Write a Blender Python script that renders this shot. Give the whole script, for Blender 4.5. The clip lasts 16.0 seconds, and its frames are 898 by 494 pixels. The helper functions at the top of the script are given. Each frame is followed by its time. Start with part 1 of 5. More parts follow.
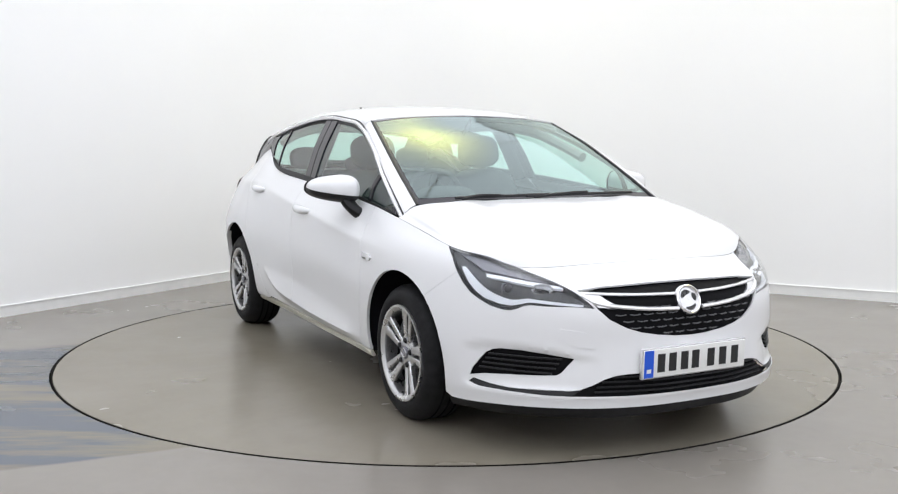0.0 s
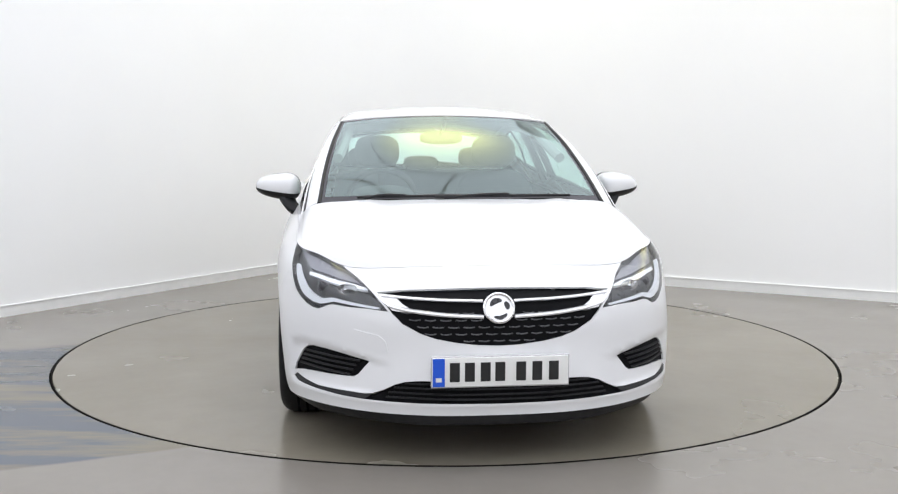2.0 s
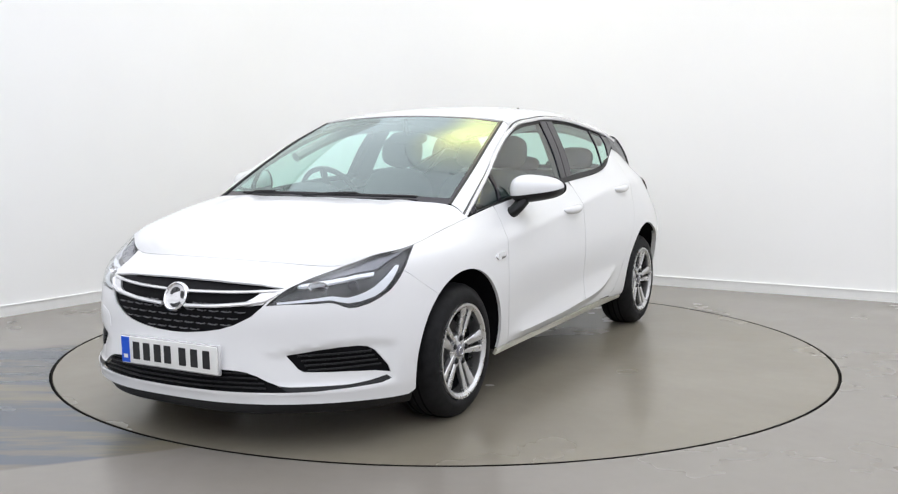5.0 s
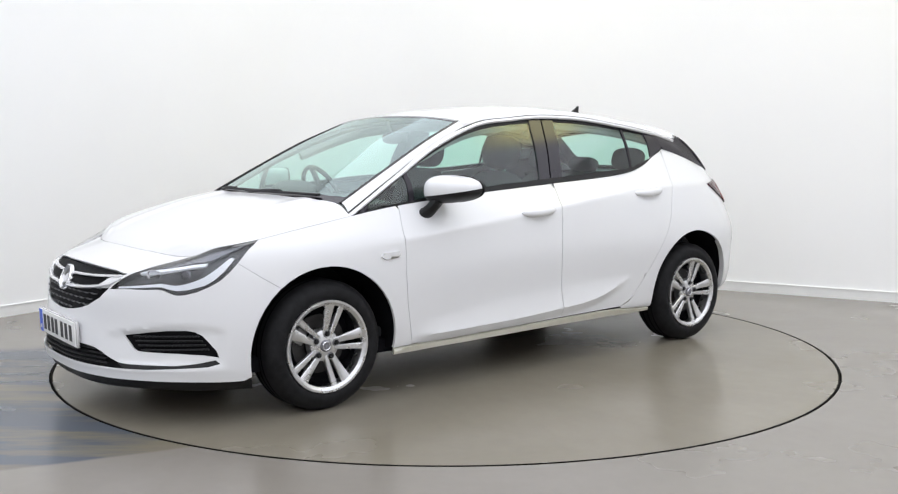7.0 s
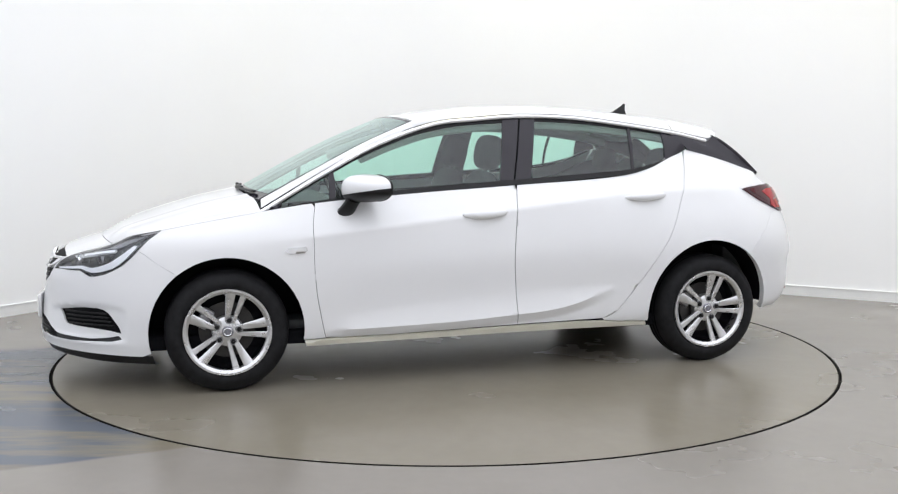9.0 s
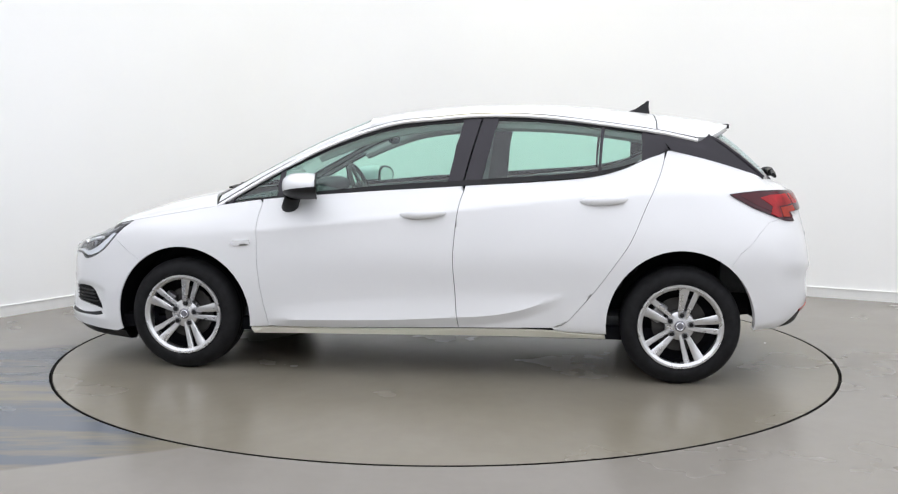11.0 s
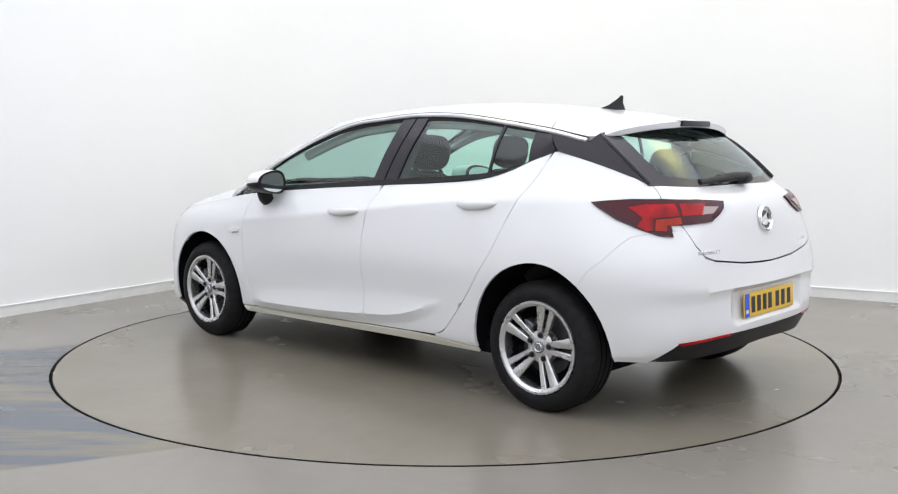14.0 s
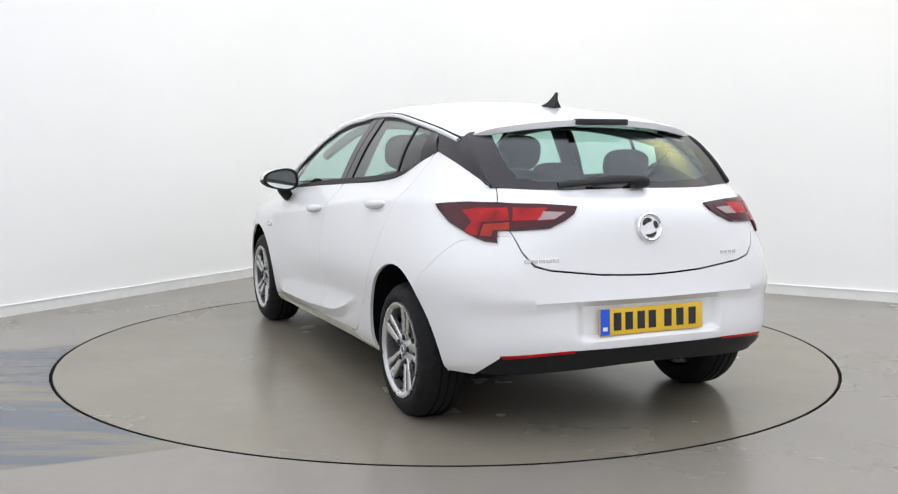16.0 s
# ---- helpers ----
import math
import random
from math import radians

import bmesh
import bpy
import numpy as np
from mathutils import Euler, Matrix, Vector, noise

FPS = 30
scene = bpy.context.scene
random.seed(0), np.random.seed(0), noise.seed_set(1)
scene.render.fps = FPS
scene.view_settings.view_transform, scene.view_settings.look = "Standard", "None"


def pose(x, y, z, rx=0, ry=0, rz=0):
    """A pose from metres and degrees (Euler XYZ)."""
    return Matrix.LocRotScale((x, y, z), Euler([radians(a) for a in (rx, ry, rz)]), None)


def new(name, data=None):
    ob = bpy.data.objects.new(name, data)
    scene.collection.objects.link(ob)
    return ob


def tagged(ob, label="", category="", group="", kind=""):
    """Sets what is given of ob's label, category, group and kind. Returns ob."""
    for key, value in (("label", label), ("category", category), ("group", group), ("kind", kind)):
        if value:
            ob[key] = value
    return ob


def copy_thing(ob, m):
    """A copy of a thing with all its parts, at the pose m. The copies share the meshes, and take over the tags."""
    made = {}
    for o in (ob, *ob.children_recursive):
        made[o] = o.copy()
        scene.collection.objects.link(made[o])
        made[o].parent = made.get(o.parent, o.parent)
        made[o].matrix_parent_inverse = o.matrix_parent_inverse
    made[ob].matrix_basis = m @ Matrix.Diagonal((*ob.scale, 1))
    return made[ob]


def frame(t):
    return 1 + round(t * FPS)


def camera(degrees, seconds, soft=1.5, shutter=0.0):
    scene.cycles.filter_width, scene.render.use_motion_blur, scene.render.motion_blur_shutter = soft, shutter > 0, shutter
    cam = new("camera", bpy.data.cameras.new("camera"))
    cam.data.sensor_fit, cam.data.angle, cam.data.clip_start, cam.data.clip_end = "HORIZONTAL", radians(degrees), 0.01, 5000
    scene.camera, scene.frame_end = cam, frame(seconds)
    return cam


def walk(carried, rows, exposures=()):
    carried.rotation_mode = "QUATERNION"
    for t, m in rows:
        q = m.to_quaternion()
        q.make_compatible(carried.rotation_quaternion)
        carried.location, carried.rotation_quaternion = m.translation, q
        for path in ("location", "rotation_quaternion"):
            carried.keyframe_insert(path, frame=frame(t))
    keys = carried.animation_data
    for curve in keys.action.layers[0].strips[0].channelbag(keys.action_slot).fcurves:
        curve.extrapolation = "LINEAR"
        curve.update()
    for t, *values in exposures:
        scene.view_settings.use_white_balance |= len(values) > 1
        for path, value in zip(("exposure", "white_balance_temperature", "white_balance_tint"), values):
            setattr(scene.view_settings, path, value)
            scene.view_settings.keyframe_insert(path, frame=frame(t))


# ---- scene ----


# ---- camera: fixed on its stand in front of the turntable ----
cam = camera(49.41, 16.0, soft=1.2)
CAMERA_POSE = pose(0, -5.896, 1.2405, 90 - 6.126, -0.042, -0.17)
walk(cam, [(0.0, CAMERA_POSE), (16.0, CAMERA_POSE)])

# ---- world and exposure ----
scene.view_settings.exposure = 0.0
world = bpy.data.worlds.new("studio_dark")
scene.world = world
world.use_nodes = True
world.node_tree.nodes["Background"].inputs[0].default_value = (.9, .95, 1, 1)
world.node_tree.nodes["Background"].inputs[1].default_value = .05
PANEL_LIGHT = 1.78         # radiance of the luminous ceiling membranes
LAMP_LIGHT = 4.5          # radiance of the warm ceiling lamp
CEILING_Z = 4.0


# ---- materials ----
class Nodes:
    def __init__(self, name):
        self.mat = bpy.data.materials.new(name)
        self.mat.use_nodes = True
        self.tree = self.mat.node_tree
        self.bsdf = self.tree.nodes["Principled BSDF"]
        self.out = self.tree.nodes["Material Output"]

    def add(self, kind, **inputs):
        n = self.tree.nodes.new(kind)
        for key, value in inputs.items():
            n.inputs[key.replace("_", " ")].default_value = value
        return n

    def link(self, a, b):
        self.tree.links.new(a, b)

    def coords(self):
        return self.add("ShaderNodeTexCoord").outputs["Object"]

    def noise(self, scale, detail=4, rough=.55):
        n = self.add("ShaderNodeTexNoise", Scale=scale, Detail=detail, Roughness=rough)
        self.link(self.coords(), n.inputs["Vector"])
        return n.outputs["Fac"]

    def ramp(self, fac, stops):
        r = self.tree.nodes.new("ShaderNodeValToRGB")
        while len(r.color_ramp.elements) < len(stops):
            r.color_ramp.elements.new(.5)
        for e, (p, c) in zip(r.color_ramp.elements, stops):
            e.position, e.color = p, (*c, 1) if not isinstance(c, (int, float)) else (c, c, c, 1)
        self.link(fac, r.inputs["Fac"])
        return r.outputs["Color"]

    def mix(self, fac, a, b):
        m = self.tree.nodes.new("ShaderNodeMix")
        m.data_type = "RGBA"
        for sock, value in ((m.inputs[0], fac), (m.inputs[6], a), (m.inputs[7], b)):
            if isinstance(value, (tuple, float, int)):
                sock.default_value = (*value, 1) if isinstance(value, tuple) else value
            else:
                self.link(value, sock)
        return m.outputs[2]

    def bump(self, height, strength, distance):
        b = self.add("ShaderNodeBump", Strength=strength, Distance=distance)
        self.link(height, b.inputs["Height"])
        self.link(b.outputs["Normal"], self.bsdf.inputs["Normal"])


def material(name, colour, rough=.5, metal=0.0, var=.06, scale=12, bump=0.0, bump_scale=60, coat=0.0, spec=.5, rvar=.05):
    """A plain surface with slight variation at two scales."""
    m = Nodes(name)
    a = m.noise(scale, 5)
    dark, light = tuple(c * (1 - var) for c in colour), tuple(min(1, c * (1 + var)) for c in colour)
    m.link(m.ramp(a, [(.3, dark), (.7, light)]), m.bsdf.inputs["Base Color"])
    r = m.ramp(m.noise(scale * 5, 3), [(.3, max(0, rough - rvar)), (.7, min(1, rough + rvar))])
    m.link(r, m.bsdf.inputs["Roughness"])
    m.bsdf.inputs["Metallic"].default_value = metal
    m.bsdf.inputs["Specular IOR Level"].default_value = spec
    m.bsdf.inputs["Coat Weight"].default_value = coat
    m.bsdf.inputs["Coat Roughness"].default_value = .04
    if bump:
        m.bump(m.noise(bump_scale, 6), bump, .002)
    return m.mat


def glass(name, tint, gloss=.05, least=.065, power=4.5, sheen=(1, 1, 1)):
    """A thin pane: tinted, with a mirror reflection that grows at grazing angles."""
    m = Nodes(name)
    t = m.add("ShaderNodeBsdfTransparent", Color=(*tint, 1))
    g = m.add("ShaderNodeBsdfGlossy", Color=(*sheen, 1), Roughness=gloss)
    lw = m.add("ShaderNodeLayerWeight", Blend=.5)
    p = m.add("ShaderNodeMath"); p.operation = "POWER"; p.inputs[1].default_value = power
    f = m.add("ShaderNodeMath"); f.operation = "MULTIPLY_ADD"; f.inputs[1].default_value, f.inputs[2].default_value = .90, least
    m.link(lw.outputs["Facing"], p.inputs[0]), m.link(p.outputs[0], f.inputs[0])
    x = m.tree.nodes.new("ShaderNodeMixShader")
    m.link(f.outputs[0], x.inputs[0]), m.link(t.outputs[0], x.inputs[1]), m.link(g.outputs[0], x.inputs[2])
    m.link(x.outputs[0], m.out.inputs["Surface"])
    return m.mat


def glow(name, colour, strength):
    m = Nodes(name)
    e = m.add("ShaderNodeEmission", Color=(*colour, 1), Strength=strength)
    m.link(e.outputs[0], m.out.inputs["Surface"])
    return m.mat


def floor_material(name, stained, low=(.222, .203, .176), high=(.250, .231, .205)):
    """Grey-brown resin floor: cloudy tone, faint scuffs, a worn bluish paint patch outside the turntable."""
    m = Nodes(name)
    base = m.ramp(m.noise(.9, 6, .6), [(.3, low), (.7, high)])
    fine = m.ramp(m.noise(14, 2, .5), [(.30, (.97, .97, .97)), (.70, (1, 1, 1))])
    mul = m.tree.nodes.new("ShaderNodeMix")
    mul.data_type, mul.blend_type = "RGBA", "MULTIPLY"
    mul.inputs[0].default_value = 1
    m.link(base, mul.inputs[6]), m.link(fine, mul.inputs[7])
    colour = mul.outputs[2]
    if stained:
        sep = m.add("ShaderNodeSeparateXYZ")
        m.link(m.coords(), sep.inputs[0])
        wob = m.noise(1.6, 5, .65)

        def edge(ax, ay, limit, soft, waver):
            """1 where ax*x + ay*y is above a wavering limit."""
            p = m.add("ShaderNodeMath"); p.operation = "MULTIPLY"; p.inputs[1].default_value = ax
            q = m.add("ShaderNodeMath"); q.operation = "MULTIPLY_ADD"; q.inputs[1].default_value = ay
            m.link(sep.outputs[0], p.inputs[0]), m.link(sep.outputs[1], q.inputs[0]), m.link(p.outputs[0], q.inputs[2])
            w = m.add("ShaderNodeMath"); w.operation = "MULTIPLY_ADD"; w.inputs[1].default_value = waver
            m.link(wob, w.inputs[0]), m.link(q.outputs[0], w.inputs[2])
            s = m.add("ShaderNodeMapRange")
            s.interpolation_type = "SMOOTHSTEP"
            s.inputs["From Min"].default_value, s.inputs["From Max"].default_value = limit + waver / 2 - soft, limit + waver / 2 + soft
            m.link(w.outputs[0], s.inputs["Value"])
            return s.outputs[0]

        def both(a, b):
            k = m.add("ShaderNodeMath"); k.operation = "MULTIPLY"
            m.link(a, k.inputs[0]), m.link(b, k.inputs[1])
            return k.outputs[0]
        # a band across the floor beside the turntable, worn through in streaks
        band = both(edge(.331, -.944, -.736, .10, .30), edge(-.411, .912, -1.403, .02, .06))
        band = both(band, edge(-1, 0, .72, .15, .2))
        streak = m.add("ShaderNodeTexNoise", Scale=1.0, Detail=6, Roughness=.65)
        mp = m.add("ShaderNodeMapping")
        mp.inputs["Scale"].default_value, mp.inputs["Rotation"].default_value = (.55, 3.2, 1), (0, 0, -.45)
        m.link(m.coords(), mp.inputs["Vector"]), m.link(mp.outputs[0], streak.inputs["Vector"])
        worn = m.ramp(streak.outputs["Fac"], [(.50, 1.0), (.66, .75)])
        tone = m.ramp(streak.outputs["Fac"], [(.48, (.100, .112, .134)), (.62, (.178, .158, .112))])
        k = m.add("ShaderNodeMath"); k.operation = "MULTIPLY"
        m.link(band, k.inputs[0]), m.link(worn, k.inputs[1])
        colour = m.mix(k.outputs[0], colour, tone)
    m.link(colour, m.bsdf.inputs["Base Color"])
    m.link(m.ramp(m.noise(1.2, 4), [(.3, .22), (.7, .29)]), m.bsdf.inputs["Roughness"])
    m.bsdf.inputs["Specular IOR Level"].default_value = .44
    return m.mat


def paint_material(name, colour):
    m = Nodes(name)
    m.link(m.ramp(m.noise(2.2, 4), [(.3, tuple(c * .985 for c in colour)), (.7, colour)]), m.bsdf.inputs["Base Color"])
    m.bsdf.inputs["Roughness"].default_value = .38
    m.bsdf.inputs["Coat Weight"].default_value = .7
    m.link(m.ramp(m.noise(30, 3), [(.3, .02), (.7, .06)]), m.bsdf.inputs["Coat Roughness"])
    m.bump(m.noise(350, 2), .012, .001)
    return m.mat


PAINT = paint_material("white_car_paint", (.745, .747, .755))
SILL_PAINT = paint_material("cream_sill_paint", (.74, .72, .62))
FLOOR = floor_material("resin_floor", True)
DISC = floor_material("turntable_resin", False, (.202, .181, .138), (.246, .222, .180))
WALL = material("white_wall_paint", (.915, .915, .912), .75, var=.012, scale=.7, bump=.08, bump_scale=40)
SKIRT = material("white_skirting", (.83, .83, .82), .4, var=.02)
CEIL = material("white_ceiling", (.8, .8, .8), .8, var=.02)
# near-black colour stands in for the shade in the turntable's gap
GROOVE = material("dark_groove", (.010, .009, .008), .9, spec=.05)
RUBBER = material("tyre_rubber", (.012, .012, .013), .6, var=.3, scale=30, bump=.25, bump_scale=140, spec=.14)
ALLOY = material("silver_alloy", (.62, .62, .625), .28, .85, var=.03, scale=3, rvar=.02)
# darker copy of the alloy, with shade put into its colour
SHADED_ALLOY = material("shadowed_alloy", (.30, .30, .31), .4, .8, var=.08)
STEEL = material("brake_steel", (.055, .052, .05), .5, .6, var=.15, scale=40)
CHROME = material("chrome", (.86, .86, .87), .08, 1.0, var=.01)
SATIN = material("satin_silver_trim", (.80, .80, .81), .22, .6, var=.02)
BLACK = material("black_plastic", (.009, .009, .010), .48, var=.2, scale=40, bump=.1, bump_scale=300, spec=.3)
GLOSS_BLACK = material("gloss_black_panel", (.016, .013, .019), .14, var=.05, spec=.42)
GRILLE = material("black_grille", (.005, .005, .006), .6, var=.15, spec=.08)
GRILLE_FIN = material("grille_fin", (.075, .075, .08), .3, var=.1)
LINER = material("wheel_arch_liner", (.011, .011, .013), .9, var=.2, spec=0)
CLOTH = material("dark_seat_cloth", (.036, .037, .042), .9, var=.25, scale=60, bump=.3, bump_scale=400)
TRIM = material("dark_interior_trim", (.034, .036, .038), .7, var=.15, scale=30)
HEADLINE = material("pale_headliner", (.42, .42, .40), .9, var=.05)
RED = material("red_lens", (.33, .006, .009), .22, var=.45, scale=9, spec=.25)
DARK_RED = material("smoked_red_lens", (.040, .003, .008), .12, var=.1, spec=.35)
MID_RED = material("mid_red_tone", (.062, .004, .009), .15, var=.1, spec=.3)
AMBER = material("amber_lens", (.30, .022, .009), .2, var=.3, spec=.25)
CLEAR_LENS = material("clear_reverse_lens", (0.310, 0.210, 0.210), .15, var=.05, coat=.8)
LAMP_GREY = material("lamp_housing_grey", (.055, .057, .063), .3, var=.1)
LAMP_DARK = material("lamp_housing_dark", (.018, .018, .02), .3, var=.1)
LAMP_SILVER = material("lamp_silver_grey", (.20, .20, .225), .28, .3, var=.08)
DRL = material("pale_light_guide", (.86, .88, .92), .2, var=.02)
PLATE_WHITE = material("white_plate", (.78, .78, .76), .35, var=.02)
PLATE_YELLOW = material("yellow_plate", (.74, .47, .03), .35, var=.03)
PLATE_BLUE = material("blue_plate_band", (.01, .09, .62), .35, var=.03)
PLATE_INK = material("black_plate_ink", (.012, .012, .013), .5)
MIRROR = material("mirror_silver", (.75, .79, .78), .02, 1.0, var=0)
WINDOW = glass("green_tinted_glass", (.67, .905, .82))
REAR_SCREEN = glass("rear_screen_glass", (.72, .89, .84), least=.07, power=4.2, sheen=(.90, .97, 1))
SCREEN = glass("windscreen_glass", (.72, .88, .84), least=.125, power=3.6, sheen=(.84, .97, .95))
LENS_COVER = glass("clear_lamp_cover", (.93, .94, .95), least=.04)
PANEL_GLOW = glow("panel_light", (.96, .985, 1.062), PANEL_LIGHT)


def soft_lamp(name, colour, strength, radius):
    """A lamp with painted fall-off: brightest in the middle of its diffuser, panel-toned at the rim."""
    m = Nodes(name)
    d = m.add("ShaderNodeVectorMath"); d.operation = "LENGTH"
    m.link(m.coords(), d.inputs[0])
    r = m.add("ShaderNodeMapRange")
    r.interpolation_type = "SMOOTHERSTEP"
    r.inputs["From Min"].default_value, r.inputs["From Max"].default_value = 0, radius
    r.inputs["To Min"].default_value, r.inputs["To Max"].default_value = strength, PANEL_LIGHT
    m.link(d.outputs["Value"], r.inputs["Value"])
    # strength and colour fade by radius, which softens the lamp's reflections
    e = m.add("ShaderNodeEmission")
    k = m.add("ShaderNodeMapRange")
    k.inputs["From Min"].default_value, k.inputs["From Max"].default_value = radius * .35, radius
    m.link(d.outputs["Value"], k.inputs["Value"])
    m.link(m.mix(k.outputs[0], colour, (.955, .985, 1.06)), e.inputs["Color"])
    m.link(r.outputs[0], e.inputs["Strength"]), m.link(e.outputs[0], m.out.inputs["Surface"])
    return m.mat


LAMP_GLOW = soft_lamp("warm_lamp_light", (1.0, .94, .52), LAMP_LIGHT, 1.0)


# ---- body surface: a smooth skin over a cage of six lines; a car faces +x, its origin lies on the ground between the axles ----
from mathutils.geometry import delaunay_2d_cdt

# control cage of the lower body: six curves from nose to tail, (x, y, z) at shared stations
LINE_BOTTOM = [(2.275, 0, 0.209), (2.255, 0.27, 0.209), (2.158, 0.51, 0.208), (1.965, 0.715, 0.204), (1.705, 0.822, 0.194), (1.33, 0.83, 0.2), (0.94, 0.828, 0.207), (0.35, 0.832, 0.215),
    (-0.2, 0.832, 0.222), (-0.75, 0.825, 0.225), (-1.33, 0.82, 0.23), (-1.7, 0.79, 0.28), (-1.89, 0.66, 0.285), (-2, 0.4, 0.3), (-2.02, 0, 0.31)]
LINE_LIP = [(2.282, 0, 0.3), (2.258, 0.27, 0.297), (2.16, 0.51, 0.288), (1.97, 0.72, 0.278), (1.71, 0.835, 0.27), (1.33, 0.86, 0.28), (0.92, 0.858, 0.27), (0.35, 0.862, 0.28),
    (-0.2, 0.862, 0.285), (-0.75, 0.86, 0.29), (-1.33, 0.855, 0.3), (-1.7, 0.82, 0.33), (-1.93, 0.68, 0.36), (-2.035, 0.4, 0.39), (-2.06, 0, 0.4)]
LINE_LOW = [(2.262, 0, 0.44), (2.24, 0.27, 0.44), (2.145, 0.5, 0.425), (1.98, 0.7, 0.42), (1.71, 0.845, 0.43), (1.33, 0.885, 0.45), (0.92, 0.88, 0.44), (0.35, 0.872, 0.45),
    (-0.2, 0.872, 0.46), (-0.75, 0.876, 0.47), (-1.33, 0.886, 0.48), (-1.7, 0.848, 0.49), (-1.96, 0.68, 0.5), (-2.045, 0.4, 0.51), (-2.07, 0, 0.51)]
LINE_WAIST = [(2.245, 0, 0.58), (2.225, 0.27, 0.58), (2.14, 0.49, 0.58), (1.975, 0.69, 0.59), (1.7, 0.835, 0.6), (1.33, 0.885, 0.66), (0.92, 0.885, 0.63), (0.35, 0.885, 0.65),
    (-0.2, 0.885, 0.67), (-0.75, 0.886, 0.68), (-1.33, 0.893, 0.7), (-1.7, 0.855, 0.71), (-1.95, 0.67, 0.72), (-2.015, 0.4, 0.73), (-2.03, 0, 0.73)]
LINE_SHOULDER = [(2.185, 0, 0.665), (2.165, 0.27, 0.662), (2.09, 0.49, 0.665), (1.93, 0.69, 0.69), (1.68, 0.815, 0.735), (1.33, 0.86, 0.775), (0.92, 0.862, 0.8), (0.35, 0.852, 0.845),
    (-0.2, 0.842, 0.885), (-0.75, 0.832, 0.92), (-1.27, 0.812, 0.95), (-1.6, 0.775, 0.965), (-1.87, 0.61, 0.95), (-1.96, 0.35, 0.955), (-1.98, 0, 0.955)]
LINE_TOP = [(1.955, 0, 0.742), (1.94, 0.27, 0.738), (1.872, 0.55, 0.731), (1.785, 0.685, 0.777), (1.66, 0.775, 0.806), (1.36, 0.785, 0.858), (0.9, 0.795, 0.932), (0.35, 0.77, 0.977),
    (-0.2, 0.755, 1.012), (-0.9, 0.718, 1.066), (-1.275, 0.645, 1.198), (-1.66, 0.635, 1.093), (-1.755, 0.6, 1.055), (-1.835, 0.35, 1.046), (-1.865, 0, 1.046)]
CAGE = [LINE_BOTTOM, LINE_LIP, LINE_LOW, LINE_WAIST, LINE_SHOULDER, LINE_TOP]
NU, NV = len(CAGE[0]) - 1, len(CAGE) - 1


def weights(t, n):
    """Indices and weights of a Catmull-Rom curve through n + 1 knots."""
    i = np.clip(np.floor(t).astype(int), 0, n - 1)
    f = t - i
    w = np.stack([-.5 * f + f * f - .5 * f ** 3, 1 - 2.5 * f * f + 1.5 * f ** 3, .5 * f + 2 * f * f - 1.5 * f ** 3, -.5 * f * f + .5 * f ** 3], -1)
    return np.stack([i, i + 1, i + 2, i + 3], -1), w


def padded(cage):
    g = np.array(cage, float)
    first, last = g[:, 1] * (1, -1, 1), g[:, -2] * (1, -1, 1)      # mirror at the middle plane
    g = np.concatenate([first[:, None], g, last[:, None]], 1)
    return np.concatenate([(2 * g[0] - g[1])[None], g, (2 * g[-1] - g[-2])[None]], 0)


GRID = padded(CAGE)


# height of the sharp ridge low on the doors, by x
_x = np.linspace(-.80, .86, 84)
RIDGE = (_x, np.convolve(np.pad(np.interp(_x, (-.80, -.66, -.5, -.34, -.17, .14, .45, .60, .86), (.480, .424, .366, .338, .327, .306, .297, .293, .290)), 4, mode="edge"), np.ones(9) / 9, "valid"))


